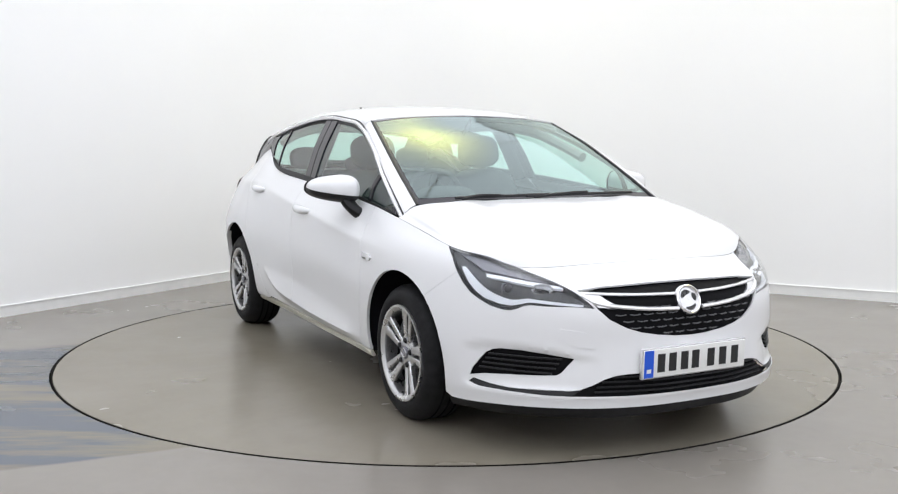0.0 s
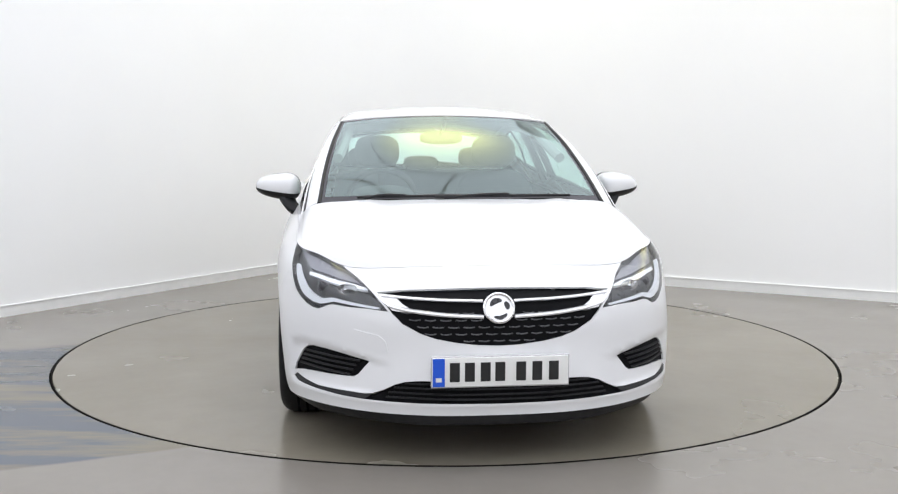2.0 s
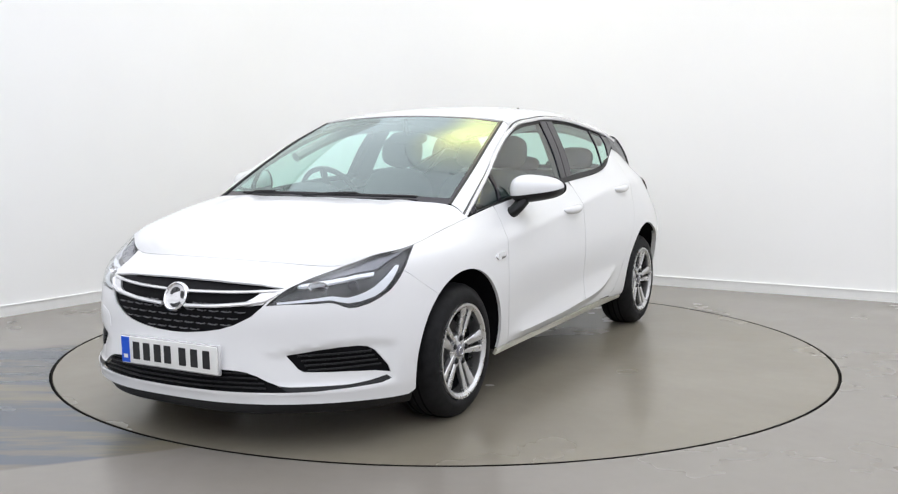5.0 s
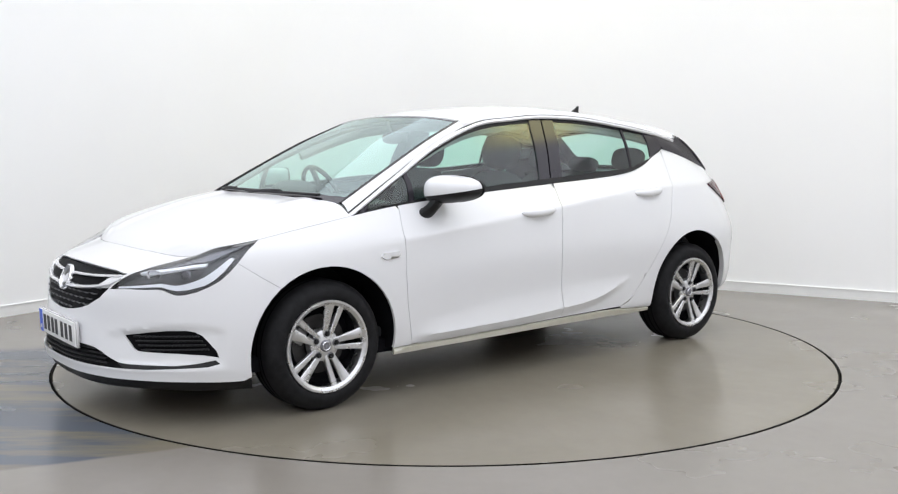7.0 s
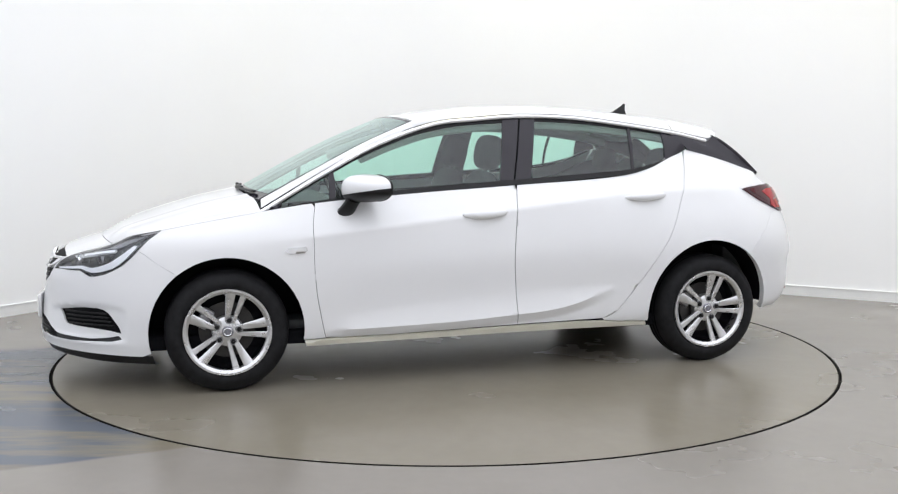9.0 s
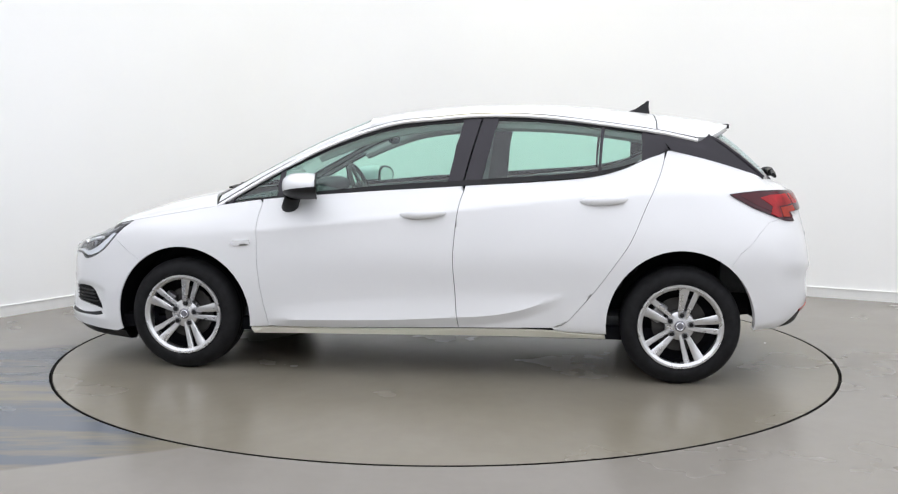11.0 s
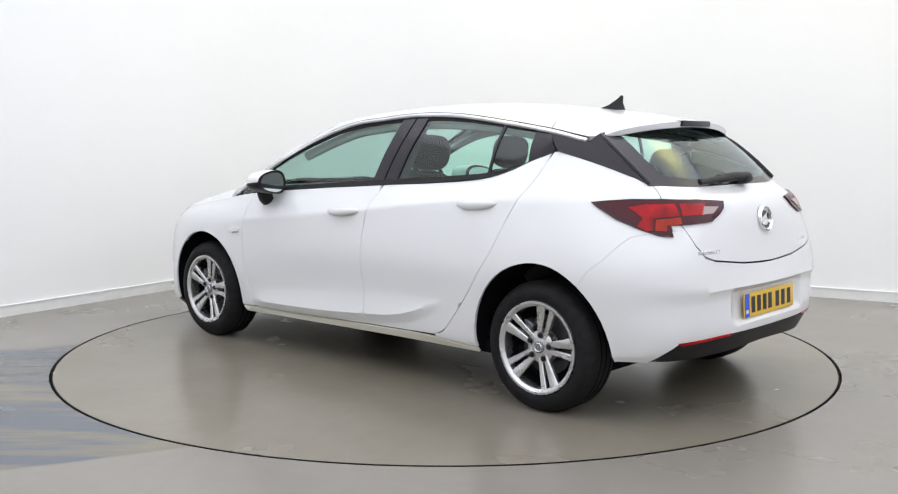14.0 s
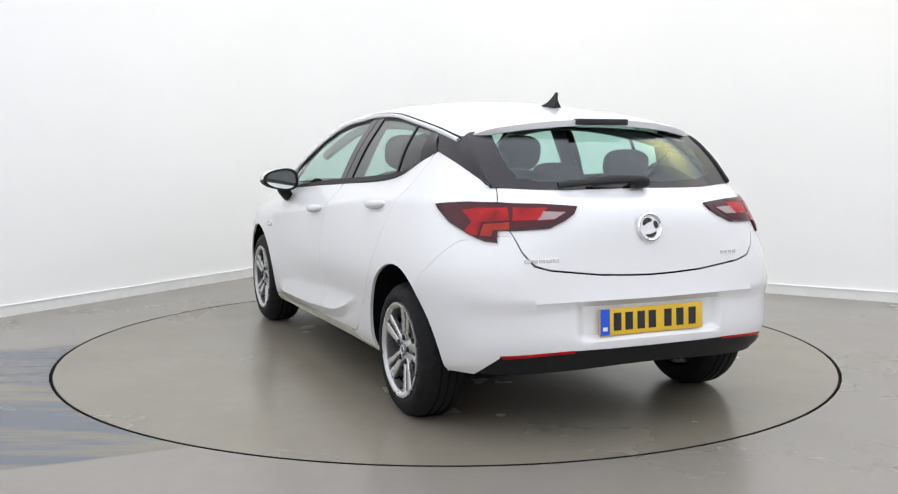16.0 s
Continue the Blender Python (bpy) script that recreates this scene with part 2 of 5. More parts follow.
def skin(u, v):
    u, v = np.atleast_1d(np.asarray(u, float)), np.atleast_1d(np.asarray(v, float))
    w = np.abs(u)
    w = np.where(w > NU, 2 * NU - w, w)
    iu, wu = weights(w, NU)
    iv, wv = weights(v, NV)
    p = np.einsum("ka,kb,kabc->kc", wv, wu, GRID[iv[:, :, None], iu[:, None, :]])
    x, z = p[:, 0], p[:, 2]
    crease = np.interp(x, (-1.59, -1.17, -.82, -.18, .44, .89, 1.3), (.992, .98, .965, .887, .822, .775, .74))
    along = np.clip((x + 1.62) / .25, 0, 1) * np.clip((1.25 - x) / .5, 0, 1)
    p[:, 1] += along * .018 * np.exp(-np.abs(z - crease) / np.where(z > crease, .035, .07))   # shoulder crease
    high = np.interp(x, (-.76, -.5, -.17, .14, .45, .60, .745), (.468, .461, .452, .427, .405, .388, .371))
    low = np.interp(x, *RIDGE)
    along = np.clip((x + .77) / .25, 0, 1) * np.clip((.86 - x) / .16, 0, 1)
    f = np.clip((high - z) / np.maximum(high - low, .02), 0, 1)
    tuck = np.clip((low - z) / .05, 0, 1)
    p[:, 1] += along * (.018 * f * (.4 + .6 * f) - .026 * tuck) * np.clip((z - .20) / .03, 0, 1)   # flare and sharp ridge low on the doors
    ahead = np.clip((x - 1.80) / .06, 0, 1) * np.clip((np.abs(p[:, 1]) - .40) / .12, 0, 1)
    brow = np.interp(np.abs(p[:, 1]), (.40, .50, .60, .72, .80), (.404, .418, .436, .448, .440))
    f = np.clip((brow - z) / .018, 0, 1) * np.clip((z - .262) / .03, 0, 1)
    f = ahead * f * f * (3 - 2 * f)
    p[:, 0] -= .013 * f                                                             # hollow round the fog lamp blanks
    p[:, 1] -= .006 * f
    f = np.clip((x - 1.75) / .1, 0, 1) * np.exp(-np.abs(z - .252) / .016)
    p[:, 0] += .008 * f                                                             # proud edge of the front lip
    at_rear = np.clip((-1.80 - x) / .10, 0, 1)
    p[:, 0] += at_rear * .013 * np.clip((.594 - z) / .014, 0, 1) * np.clip((z - .40) / .10, 0, 1) - at_rear * .006 * np.exp(-np.abs(z - .598) / .03)   # step across the rear bumper
    f = np.clip((.37 - np.abs(p[:, 1])) / .05, 0, 1) * np.clip((z - .425) / .03, 0, 1) * np.clip((.588 - z) / .022, 0, 1)
    p[:, 0] += at_rear * .030 * f * f * (3 - 2 * f)                                 # hollow for the rear plate
    p[:, 1] *= np.where((u < 0) | (u > NU), -1, 1)
    return p


def skin_normal(u, v, e=.02):
    a = skin(u + e, v) - skin(np.asarray(u, float) - e, v)
    b = skin(u, np.clip(v + e, 0, NV)) - skin(u, np.clip(np.asarray(v, float) - e, 0, NV))
    n = np.cross(b, a)
    n /= np.maximum(np.linalg.norm(n, axis=1, keepdims=True), 1e-9)
    return n


UU, VV = [a.ravel() for a in np.meshgrid(np.linspace(0, NU, 281), np.linspace(0, NV, 126))]
TABLE = skin(UU, VV)


def find(kind, a, z):
    """u, v of the skin at the side place (x, z), front place (y, z) or rear place (y, z)."""
    axis = 0 if kind == "s" else 1
    ok = {"s": (UU > 3) & (UU < 12.2), "f": UU < 5, "r": UU > 10.5}[kind]
    d = np.where(ok, (TABLE[:, axis] - a) ** 2 + (TABLE[:, 2] - z) ** 2, 9)
    k = int(np.argmin(d))
    u, v = UU[k], VV[k]
    for _ in range(6):
        p = skin(u, v)[0]
        pu, pv = (skin(u + .01, v)[0] - p) / .01, (skin(u, v + .01)[0] - p) / .01
        m = np.array([[pu[axis], pv[axis]], [pu[2], pv[2]]])
        if abs(np.linalg.det(m)) < 1e-7:
            break
        s = np.linalg.solve(m, (a - p[axis], z - p[2]))
        u, v = np.clip(u + np.clip(s[0], -.3, .3), 0, NU), np.clip(v + np.clip(s[1], -.3, .3), 0, NV)
    return u, v


def edge_u(x, v):
    """u on the curve v of the side, at x."""
    u = np.linspace(3.6, 12.2, 400)
    return float(np.interp(-x, -skin(u, np.full(400, v))[:, 0], u))


def S(x, z):
    return find("s", x, z)


def F(y, z):
    return find("f", y, z)


def R(y, z):
    return find("r", y, z)


def top_edge(*xs):
    return [(edge_u(x, NV), NV) for x in xs]


def low_edge(*xs):
    return [(edge_u(x, 0), 0.0) for x in xs]


def arch(cx, r, rise, a0, a1, n=18):
    """Places on a wheel arch, from angle a0 to a1 (degrees, 0 towards the nose)."""
    out = []
    for k in range(n + 1):
        a = radians(a0 + (a1 - a0) * k / n)
        out.append(S(cx + r * math.cos(a), max(.20, .30 + rise * math.sin(a))))
    return out


def across_front(half):
    return half + [(-u, v) for u, v in reversed(half) if abs(u) > 1e-6]


def across_rear(half):
    return half + [(2 * NU - u, v) for u, v in reversed(half) if abs(u - NU) > 1e-6]


def flowing(points, n=36):
    """The u, v of a smooth line through the points."""
    p = np.array(points, float)
    p = np.concatenate([[2 * p[0] - p[1]], p, [2 * p[-1] - p[-2]]])
    i, w = weights(np.linspace(0, len(points) - 1, n + 1), len(points) - 1)
    return [tuple(q) for q in np.einsum("ka,kac->kc", w, p[i])]


def rounded(loop, times=2):
    """Cuts the corners of an outline."""
    for _ in range(times):
        out = []
        for (a, b), (c, d) in zip(loop, loop[1:] + loop[:1]):
            out += [(.78 * a + .22 * c, .78 * b + .22 * d), (.22 * a + .78 * c, .22 * b + .78 * d)]
        loop = out
    return loop


class Sheet:
    """A smooth surface through a cage of rows; rows run across (v), stations along (u)."""
    def __init__(self, rows, symmetric=False):
        rows = [list(r) for r in rows]
        if symmetric:
            rows += [[(x, -y, z) for x, y, z in r] for r in reversed(rows[:-1])]
        g = np.array(rows, float)
        self.nu, self.nv = g.shape[1] - 1, g.shape[0] - 1
        g = np.concatenate([(2 * g[:, 0] - g[:, 1])[:, None], g, (2 * g[:, -1] - g[:, -2])[:, None]], 1)
        self.grid = np.concatenate([(2 * g[0] - g[1])[None], g, (2 * g[-1] - g[-2])[None]], 0)

    def __call__(self, u, v):
        u, v = np.atleast_1d(np.asarray(u, float)), np.atleast_1d(np.asarray(v, float))
        iu, wu = weights(u, self.nu)
        iv, wv = weights(v, self.nv)
        return np.einsum("ka,kb,kabc->kc", wv, wu, self.grid[iv[:, :, None], iu[:, None, :]])

    def rect(self, u0=0, u1=None, v0=0, v1=None):
        u1, v1 = self.nu if u1 is None else u1, self.nv if v1 is None else v1
        return [(u0, v0), (u1, v0), (u1, v1), (u0, v1)]


def inside(px, py, poly):
    """Which of the points lie within the polygon."""
    r = np.zeros(len(px), bool)
    for (x0, y0), (x1, y1) in zip(poly, np.roll(poly, -1, 0)):
        c = (y0 > py) != (y1 > py)
        r ^= c & (px < (x1 - x0) * (py - y0) / (y1 - y0 + 1e-15) + x0)
    return r


def patch(surface, outline, holes=(), step=.022, off=0.0, gap=.0012, lip=.014, outward=None, lines=()):
    """A panel on a surface: the outline (and holes) in its u, v; edges drawn in by gap and folded inward by lip; lines are creases in it."""
    e = 1e-3
    mid = np.mean(np.array(outline), 0)
    s0 = surface([mid[0]], [mid[1]])[0]
    ku = max(.05, np.linalg.norm(surface([mid[0] + e], [mid[1]])[0] - s0) / e)
    kv = max(.02, np.linalg.norm(surface([mid[0]], [mid[1] + e])[0] - s0) / e)
    scale = np.array([ku, kv])
    loops = []
    for loop in (outline, *holes):
        pts = []
        loop = np.array(loop, float)
        for a, b in zip(loop, np.roll(loop, -1, 0)):
            n = max(1, int(math.ceil(np.linalg.norm((b - a) * scale) / step)))
            pts += [a + (b - a) * k / n for k in range(n)]
        loops.append(np.array(pts) * scale)
    rim = np.concatenate(loops)
    creases = []
    for line in lines:
        pts = []
        line = np.array(line, float)
        for a, b in zip(line, line[1:]):
            n = max(1, int(math.ceil(np.linalg.norm((b - a) * scale) / step)))
            pts += [a + (b - a) * k / n for k in range(n)]
        creases.append(np.array(pts + [line[-1]]) * scale)
    every = np.concatenate([rim] + creases)
    lo, hi = loops[0].min(0), loops[0].max(0)
    gx, gy = np.meshgrid(np.arange(lo[0] + step * .5, hi[0], step), np.arange(lo[1] + step * .5, hi[1], step))
    gx, gy = gx.ravel(), gy.ravel()

    def within(x, y):
        ok = inside(x, y, loops[0])
        for h in loops[1:]:
            ok &= ~inside(x, y, h)
        return ok
    if len(gx):
        ok = within(gx, gy)
        gx, gy = gx[ok], gy[ok]
    if len(gx):
        near = np.min((gx[:, None] - every[None, :, 0]) ** 2 + (gy[:, None] - every[None, :, 1]) ** 2, 1) > (step * .55) ** 2
        gx, gy = gx[near], gy[near]
    coords = [Vector(p) for p in every] + [Vector(p) for p in zip(gx, gy)]
    edges, k = [], 0
    for l in loops:
        n = len(l)
        edges += [(k + i, k + (i + 1) % n) for i in range(n)]
        k += n
    for l in creases:
        edges += [(k + i, k + i + 1) for i in range(len(l) - 1)]
        k += len(l)
    out, _, faces, origin, _, _ = delaunay_2d_cdt(coords, edges, [], 0, 1e-6)
    uv = np.array([tuple(p) for p in out])
    cent = np.array([uv[list(f)].mean(0) for f in faces])
    keep = within(cent[:, 0], cent[:, 1])
    real = uv / scale
    pos = surface(real[:, 0], real[:, 1])
    du = surface(real[:, 0] + .01, real[:, 1]) - surface(real[:, 0] - .01, real[:, 1])
    dv = surface(real[:, 0], real[:, 1] + .01) - surface(real[:, 0], real[:, 1] - .01)
    nor = np.cross(dv, du)
    nor /= np.maximum(np.linalg.norm(nor, axis=1, keepdims=True), 1e-9)
    way = np.array(outward) if outward is not None else np.array([0, 0, 0])
    ref = pos.mean(0) - np.array([pos.mean(0)[0] * .55, 0, .55]) if outward is None else way
    if np.dot(nor.mean(0), ref) < 0:
        nor = -nor
    pos = pos + nor * off
    spot = {}
    for i, o in enumerate(origin):
        for j in o:
            spot[j] = i
    rims, k = [], 0
    shift = np.zeros_like(pos)
    for n_loop, l in enumerate(loops):
        ring = []
        for i in range(len(l)):
            j = spot.get(k + i)
            if j is not None and (not ring or ring[-1] != j):
                ring.append(j)
        k += len(l)
        rims.append(ring)
        area = np.sum(l[:, 0] * np.roll(l[:, 1], -1) - np.roll(l[:, 0], -1) * l[:, 1])
        for i, j in enumerate(ring):
            a, b = uv[ring[i - 1]], uv[ring[(i + 1) % len(ring)]]
            t = pos[ring[(i + 1) % len(ring)]] - pos[ring[i - 1]]
            c = np.cross(nor[j], t)
            c /= max(np.linalg.norm(c), 1e-9)
            # towards the inside of the sheet: to the left of an anticlockwise loop, seen in u, v
            left = np.array([-(b - a)[1], (b - a)[0]]) * (1 if area > 0 else -1) * (-1 if n_loop else 1)
            left /= max(np.linalg.norm(left), 1e-9)
            q = surface([(uv[j] + left * .004)[0] / scale[0]], [(uv[j] + left * .004)[1] / scale[1]])[0] + nor[j] * off - pos[j]
            shift[j] = c * gap * (1 if np.dot(c, q) > 0 else -1)
    pos = pos + shift
    bm = bmesh.new()
    vs = [bm.verts.new(p) for p in pos]
    for f, ok in zip(faces, keep):
        if ok:
            a, b, c = f
            flip = np.dot(np.cross(pos[b] - pos[a], pos[c] - pos[a]), nor[a]) < 0
            try:
                bm.faces.new((vs[a], vs[c], vs[b]) if flip else (vs[a], vs[b], vs[c]))
            except ValueError:
                pass
    if lip:
        for ring in rims:
            under = [bm.verts.new(pos[j] - nor[j] * lip) for j in ring]
            for i in range(len(ring)):
                i2 = (i + 1) % len(ring)
                try:
                    f = bm.faces.new((vs[ring[i]], vs[ring[i2]], under[i2], under[i]))
                except ValueError:
                    continue
                f.normal_update()
                j = ring[i]
                if f.normal.dot(Vector(shift[j])) > 0:
                    f.normal_flip()
    for v in [v for v in bm.verts if not v.link_faces]:
        bm.verts.remove(v)
    return bm


# ---- helpers of shape ----
def mesh_of(name, bm, mat, smooth=35):
    data = bpy.data.meshes.new(name)
    bm.to_mesh(data)
    bm.free()
    data.materials.append(mat)
    if smooth:
        data.shade_smooth()
        data.set_sharp_from_angle(angle=radians(smooth))
    return data


def part(name, bm, mat, parent=None, label="", smooth=35, at=None):
    """Links a bmesh as one mesh object, under a thing or a part."""
    ob = new(name, mesh_of(name, bm, mat, smooth))
    if parent is not None:
        ob.parent = parent
    if at is not None:
        ob.matrix_basis = at
    return tagged(ob, label)


def mirrored(bm):
    """A copy of bm on the other side of the middle plane."""
    b = bm.copy()
    for v in b.verts:
        v.co.y = -v.co.y
    bmesh.ops.reverse_faces(b, faces=b.faces)
    return b


def pair(name, bm, mat, parent, label="", smooth=35):
    """The same part on both sides of the car."""
    other = mirrored(bm)
    return part(name, bm, mat, parent, label, smooth), part(name, other, mat, parent, label, smooth)


def box(x0, x1, y0, y1, z0, z1, bevel=0.0, segments=2):
    bm = bmesh.new()
    bmesh.ops.create_cube(bm, size=1)
    for v in bm.verts:
        v.co = ((x0 + x1) / 2 + v.co.x * (x1 - x0), (y0 + y1) / 2 + v.co.y * (y1 - y0), (z0 + z1) / 2 + v.co.z * (z1 - z0))
    if bevel:
        bmesh.ops.bevel(bm, geom=bm.edges[:], offset=bevel, segments=segments, affect="EDGES", profile=.6)
    return bm


def moved(bm, m):
    bmesh.ops.transform(bm, matrix=m, verts=bm.verts)
    return bm


def joined(*parts):
    out = bmesh.new()
    for b in parts:
        data = bpy.data.meshes.new("tmp")
        b.to_mesh(data)
        out.from_mesh(data)
        bpy.data.meshes.remove(data)
        b.free()
    return out


def lathe(profile, steps=64, axis="y"):
    """Turns (radius, height) pairs round the y axis."""
    bm = bmesh.new()
    rings = []
    for r, h in profile:
        rings.append([bm.verts.new((r * math.cos(2 * math.pi * k / steps), h, r * math.sin(2 * math.pi * k / steps))) for k in range(steps)])
    for a, b in zip(rings, rings[1:]):
        for k in range(steps):
            bm.faces.new((a[k], a[(k + 1) % steps], b[(k + 1) % steps], b[k]))
    bmesh.ops.recalc_face_normals(bm, faces=bm.faces)
    return bm


def curve_points(points, n):
    """n + 1 places along a Catmull-Rom curve through the points."""
    p = np.array(points, float)
    p = np.concatenate([[2 * p[0] - p[1]], p, [2 * p[-1] - p[-2]]])
    i, w = weights(np.linspace(0, len(points) - 1, n + 1), len(points) - 1)
    return np.einsum("ka,kac->kc", w, p[i])


def sweep(points, n, rx, rz, steps=8, up=(0, 0, 1)):
    """A rod of elliptic section along a curve."""
    c = curve_points(points, n)
    bm, rings = bmesh.new(), []
    for k in range(len(c)):
        t = Vector(c[min(k + 1, len(c) - 1)] - c[max(k - 1, 0)]).normalized()
        side = t.cross(Vector(up)).normalized()
        top = side.cross(t)
        rings.append([bm.verts.new(Vector(c[k]) + side * rx * math.cos(a) + top * rz * math.sin(a)) for a in np.arange(steps) * 2 * math.pi / steps])
    for a, b in zip(rings, rings[1:]):
        for k in range(steps):
            bm.faces.new((a[k], a[(k + 1) % steps], b[(k + 1) % steps], b[k]))
    bm.faces.new(rings[0]), bm.faces.new(rings[-1])
    bmesh.ops.recalc_face_normals(bm, faces=bm.faces)
    return bm


# ---- the studio room ----
TABLE_R = 2.2455
LEFT_DIR, RIGHT_DIR = Vector((.543, .840, 0)), Vector((.871, -.491, 0))
LEFT_AT, RIGHT_AT = Vector((-3.173, .961, 0)), Vector((3.522, 1.612, 0))


def room_outline():
    """Plan of the walls: the two seen ones with a rounded corner between them, and the two behind the camera."""
    t = (RIGHT_AT - LEFT_AT).cross(RIGHT_DIR).z / LEFT_DIR.cross(RIGHT_DIR).z
    corner = LEFT_AT + LEFT_DIR * t
    r = 1.25
    arc = []
    a, b = corner - LEFT_DIR * r, corner + RIGHT_DIR * r
    for k in range(17):
        f = k / 16
        arc.append(a * (1 - f) ** 2 + corner * 2 * f * (1 - f) + b * f * f)
    start, end = LEFT_AT - LEFT_DIR * 8.5, RIGHT_AT + RIGHT_DIR * 7.0
    return [start] + arc + [end, start + RIGHT_DIR * 12.2]


ROOM = room_outline()


def wall_strip(points, z0, z1, thick, closed=False):
    """A wall of some thickness along a plan line, its inner face on the line."""
    bm = bmesh.new()
    n = len(points)
    inner, outer = [], []
    for i, p in enumerate(points):
        a = points[i - 1] if i or closed else p
        b = points[(i + 1) % n] if i < n - 1 or closed else p
        d = (b - a).normalized()
        out = Vector((-d.y, d.x, 0))
        inner.append([bm.verts.new((p.x, p.y, z)) for z in (z0, z1)])
        outer.append([bm.verts.new((p.x + out.x * thick, p.y + out.y * thick, z)) for z in (z0, z1)])
    for i in range(n if closed else n - 1):
        j = (i + 1) % n
        bm.faces.new((inner[i][0], inner[j][0], inner[j][1], inner[i][1]))
        bm.faces.new((outer[j][0], outer[i][0], outer[i][1], outer[j][1]))
        bm.faces.new((inner[i][1], inner[j][1], outer[j][1], outer[i][1]))
        bm.faces.new((inner[j][0], inner[i][0], outer[i][0], outer[j][0]))
    bmesh.ops.recalc_face_normals(bm, faces=bm.faces)
    return bm


def structure(name, bm, mat, label, smooth=35):
    return tagged(part(name, bm, mat, None, label, smooth), label, kind="structure")


structure("wall_studio", wall_strip(ROOM[:-1], 0, CEILING_Z, .15), WALL, "smooth white studio wall with a rounded corner")
structure("wall_south", wall_strip([ROOM[-2], ROOM[-1], ROOM[0]], 0, CEILING_Z, .15), WALL, "plain white wall behind the camera")


def skirting():
    bm = wall_strip(ROOM[:-1], 0, .074, -.014)
    ledge = wall_strip(ROOM[:-1], .0745, .082, -.019)
    return joined(bm, ledge)


structure("baseboard", skirting(), SKIRT, "low white skirting board along the studio wall")


def ring_floor():
    """The floor, one sheet with a round hole for the turntable."""
    bm = bmesh.new()
    steps = 192
    r = TABLE_R + .013
    outline = [Vector((p.x, p.y)) for p in ROOM]
    hole = [Vector((r * math.cos(2 * math.pi * k / steps), r * math.sin(2 * math.pi * k / steps))) for k in range(steps)]
    n = len(outline)
    edges = [(i, (i + 1) % n) for i in range(n)] + [(n + i, n + (i + 1) % steps) for i in range(steps)]
    out, _, faces, _, _, _ = delaunay_2d_cdt(outline + hole, edges, [], 0, 1e-6)
    vs = [bm.verts.new((p.x, p.y, 0)) for p in out]
    for f in faces:
        c = (out[f[0]] + out[f[1]] + out[f[2]]) / 3
        if c.length > r * .9995:
            bm.faces.new([vs[i] for i in f])
    bmesh.ops.recalc_face_normals(bm, faces=bm.faces)
    if sum(f.normal.z for f in bm.faces) < 0:
        bmesh.ops.reverse_faces(bm, faces=bm.faces)
    rim = [e for e in bm.edges if e.is_boundary and all(v.co.length < r * 1.001 for v in e.verts)]
    low = bmesh.ops.extrude_edge_only(bm, edges=rim)
    for v in [g for g in low["geom"] if isinstance(g, bmesh.types.BMVert)]:
        v.co.z = -.05
    return bm


structure("floor", ring_floor(), FLOOR, "glossy grey-brown resin floor with a worn bluish patch", 0)
structure("floor_pit", moved(lathe([(.001, 0), (TABLE_R + .03, 0)], 96), pose(0, 0, -.05, 90, 0, 0)), GROOVE, "dark slot under the edge of the turntable", 0)


def ceiling_mesh():
    bm = bmesh.new()
    low = [bm.verts.new((p.x, p.y, CEILING_Z)) for p in ROOM]
    high = [bm.verts.new((p.x, p.y, CEILING_Z + .15)) for p in ROOM]
    bm.faces.new(low), bm.faces.new(high)
    bmesh.ops.recalc_face_normals(bm, faces=bm.faces)
    return bm


structure("ceiling", ceiling_mesh(), CEIL, "plain white studio ceiling", 0)


# ---- ceiling lights ----
def panel_light(w, l):
    thing = tagged(new("ceiling_light"), "large flat white panel light under the ceiling", "ceiling light", "studio ceiling lights")
    part("diffuser", box(-w / 2, w / 2, -l / 2, l / 2, -.045, -.03), PANEL_GLOW, thing, "glowing white diffuser", 0)
    rails = [box(-w / 2 - .01, w / 2 + .01, s * (l / 2 + .005) - .005, s * (l / 2 + .005) + .005, -.05, 0) for s in (-1, 1)]
    rails += [box(s * (w / 2 + .005) - .005, s * (w / 2 + .005) + .005, -l / 2, l / 2, -.05, 0) for s in (-1, 1)]
    for rail in rails:
        part("rail", rail, SKIRT, thing, smooth=0)
    return thing


side_way, deep_way = Vector((.868, -.496)), Vector((.535, .845))
CORNER = Vector((-1.12, 4.29))
first = panel_light(3.035, 3.035)
for a in range(4):
    for b in range(4):
        p = CORNER + side_way * (1.6 + 3.06 * a) - deep_way * (1.6 + 3.06 * b)
        m = pose(p.x, p.y, CEILING_Z, 0, 0, -31)
        if a or b:
            copy_thing(first, m)
        else:
            first.matrix_basis = m

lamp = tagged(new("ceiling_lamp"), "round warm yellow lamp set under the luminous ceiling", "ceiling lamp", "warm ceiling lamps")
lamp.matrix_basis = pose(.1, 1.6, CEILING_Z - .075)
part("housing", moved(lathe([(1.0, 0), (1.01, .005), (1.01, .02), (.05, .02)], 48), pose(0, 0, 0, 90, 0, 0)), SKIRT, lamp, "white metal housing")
part("diffuser", moved(lathe([(.001, 0), (.5, 0), (1.0, 0)], 48), pose(0, 0, -.002, 90, 0, 0)), LAMP_GLOW, lamp, "warm diffuser with a painted fall-off to its rim")

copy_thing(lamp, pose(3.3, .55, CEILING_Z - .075))

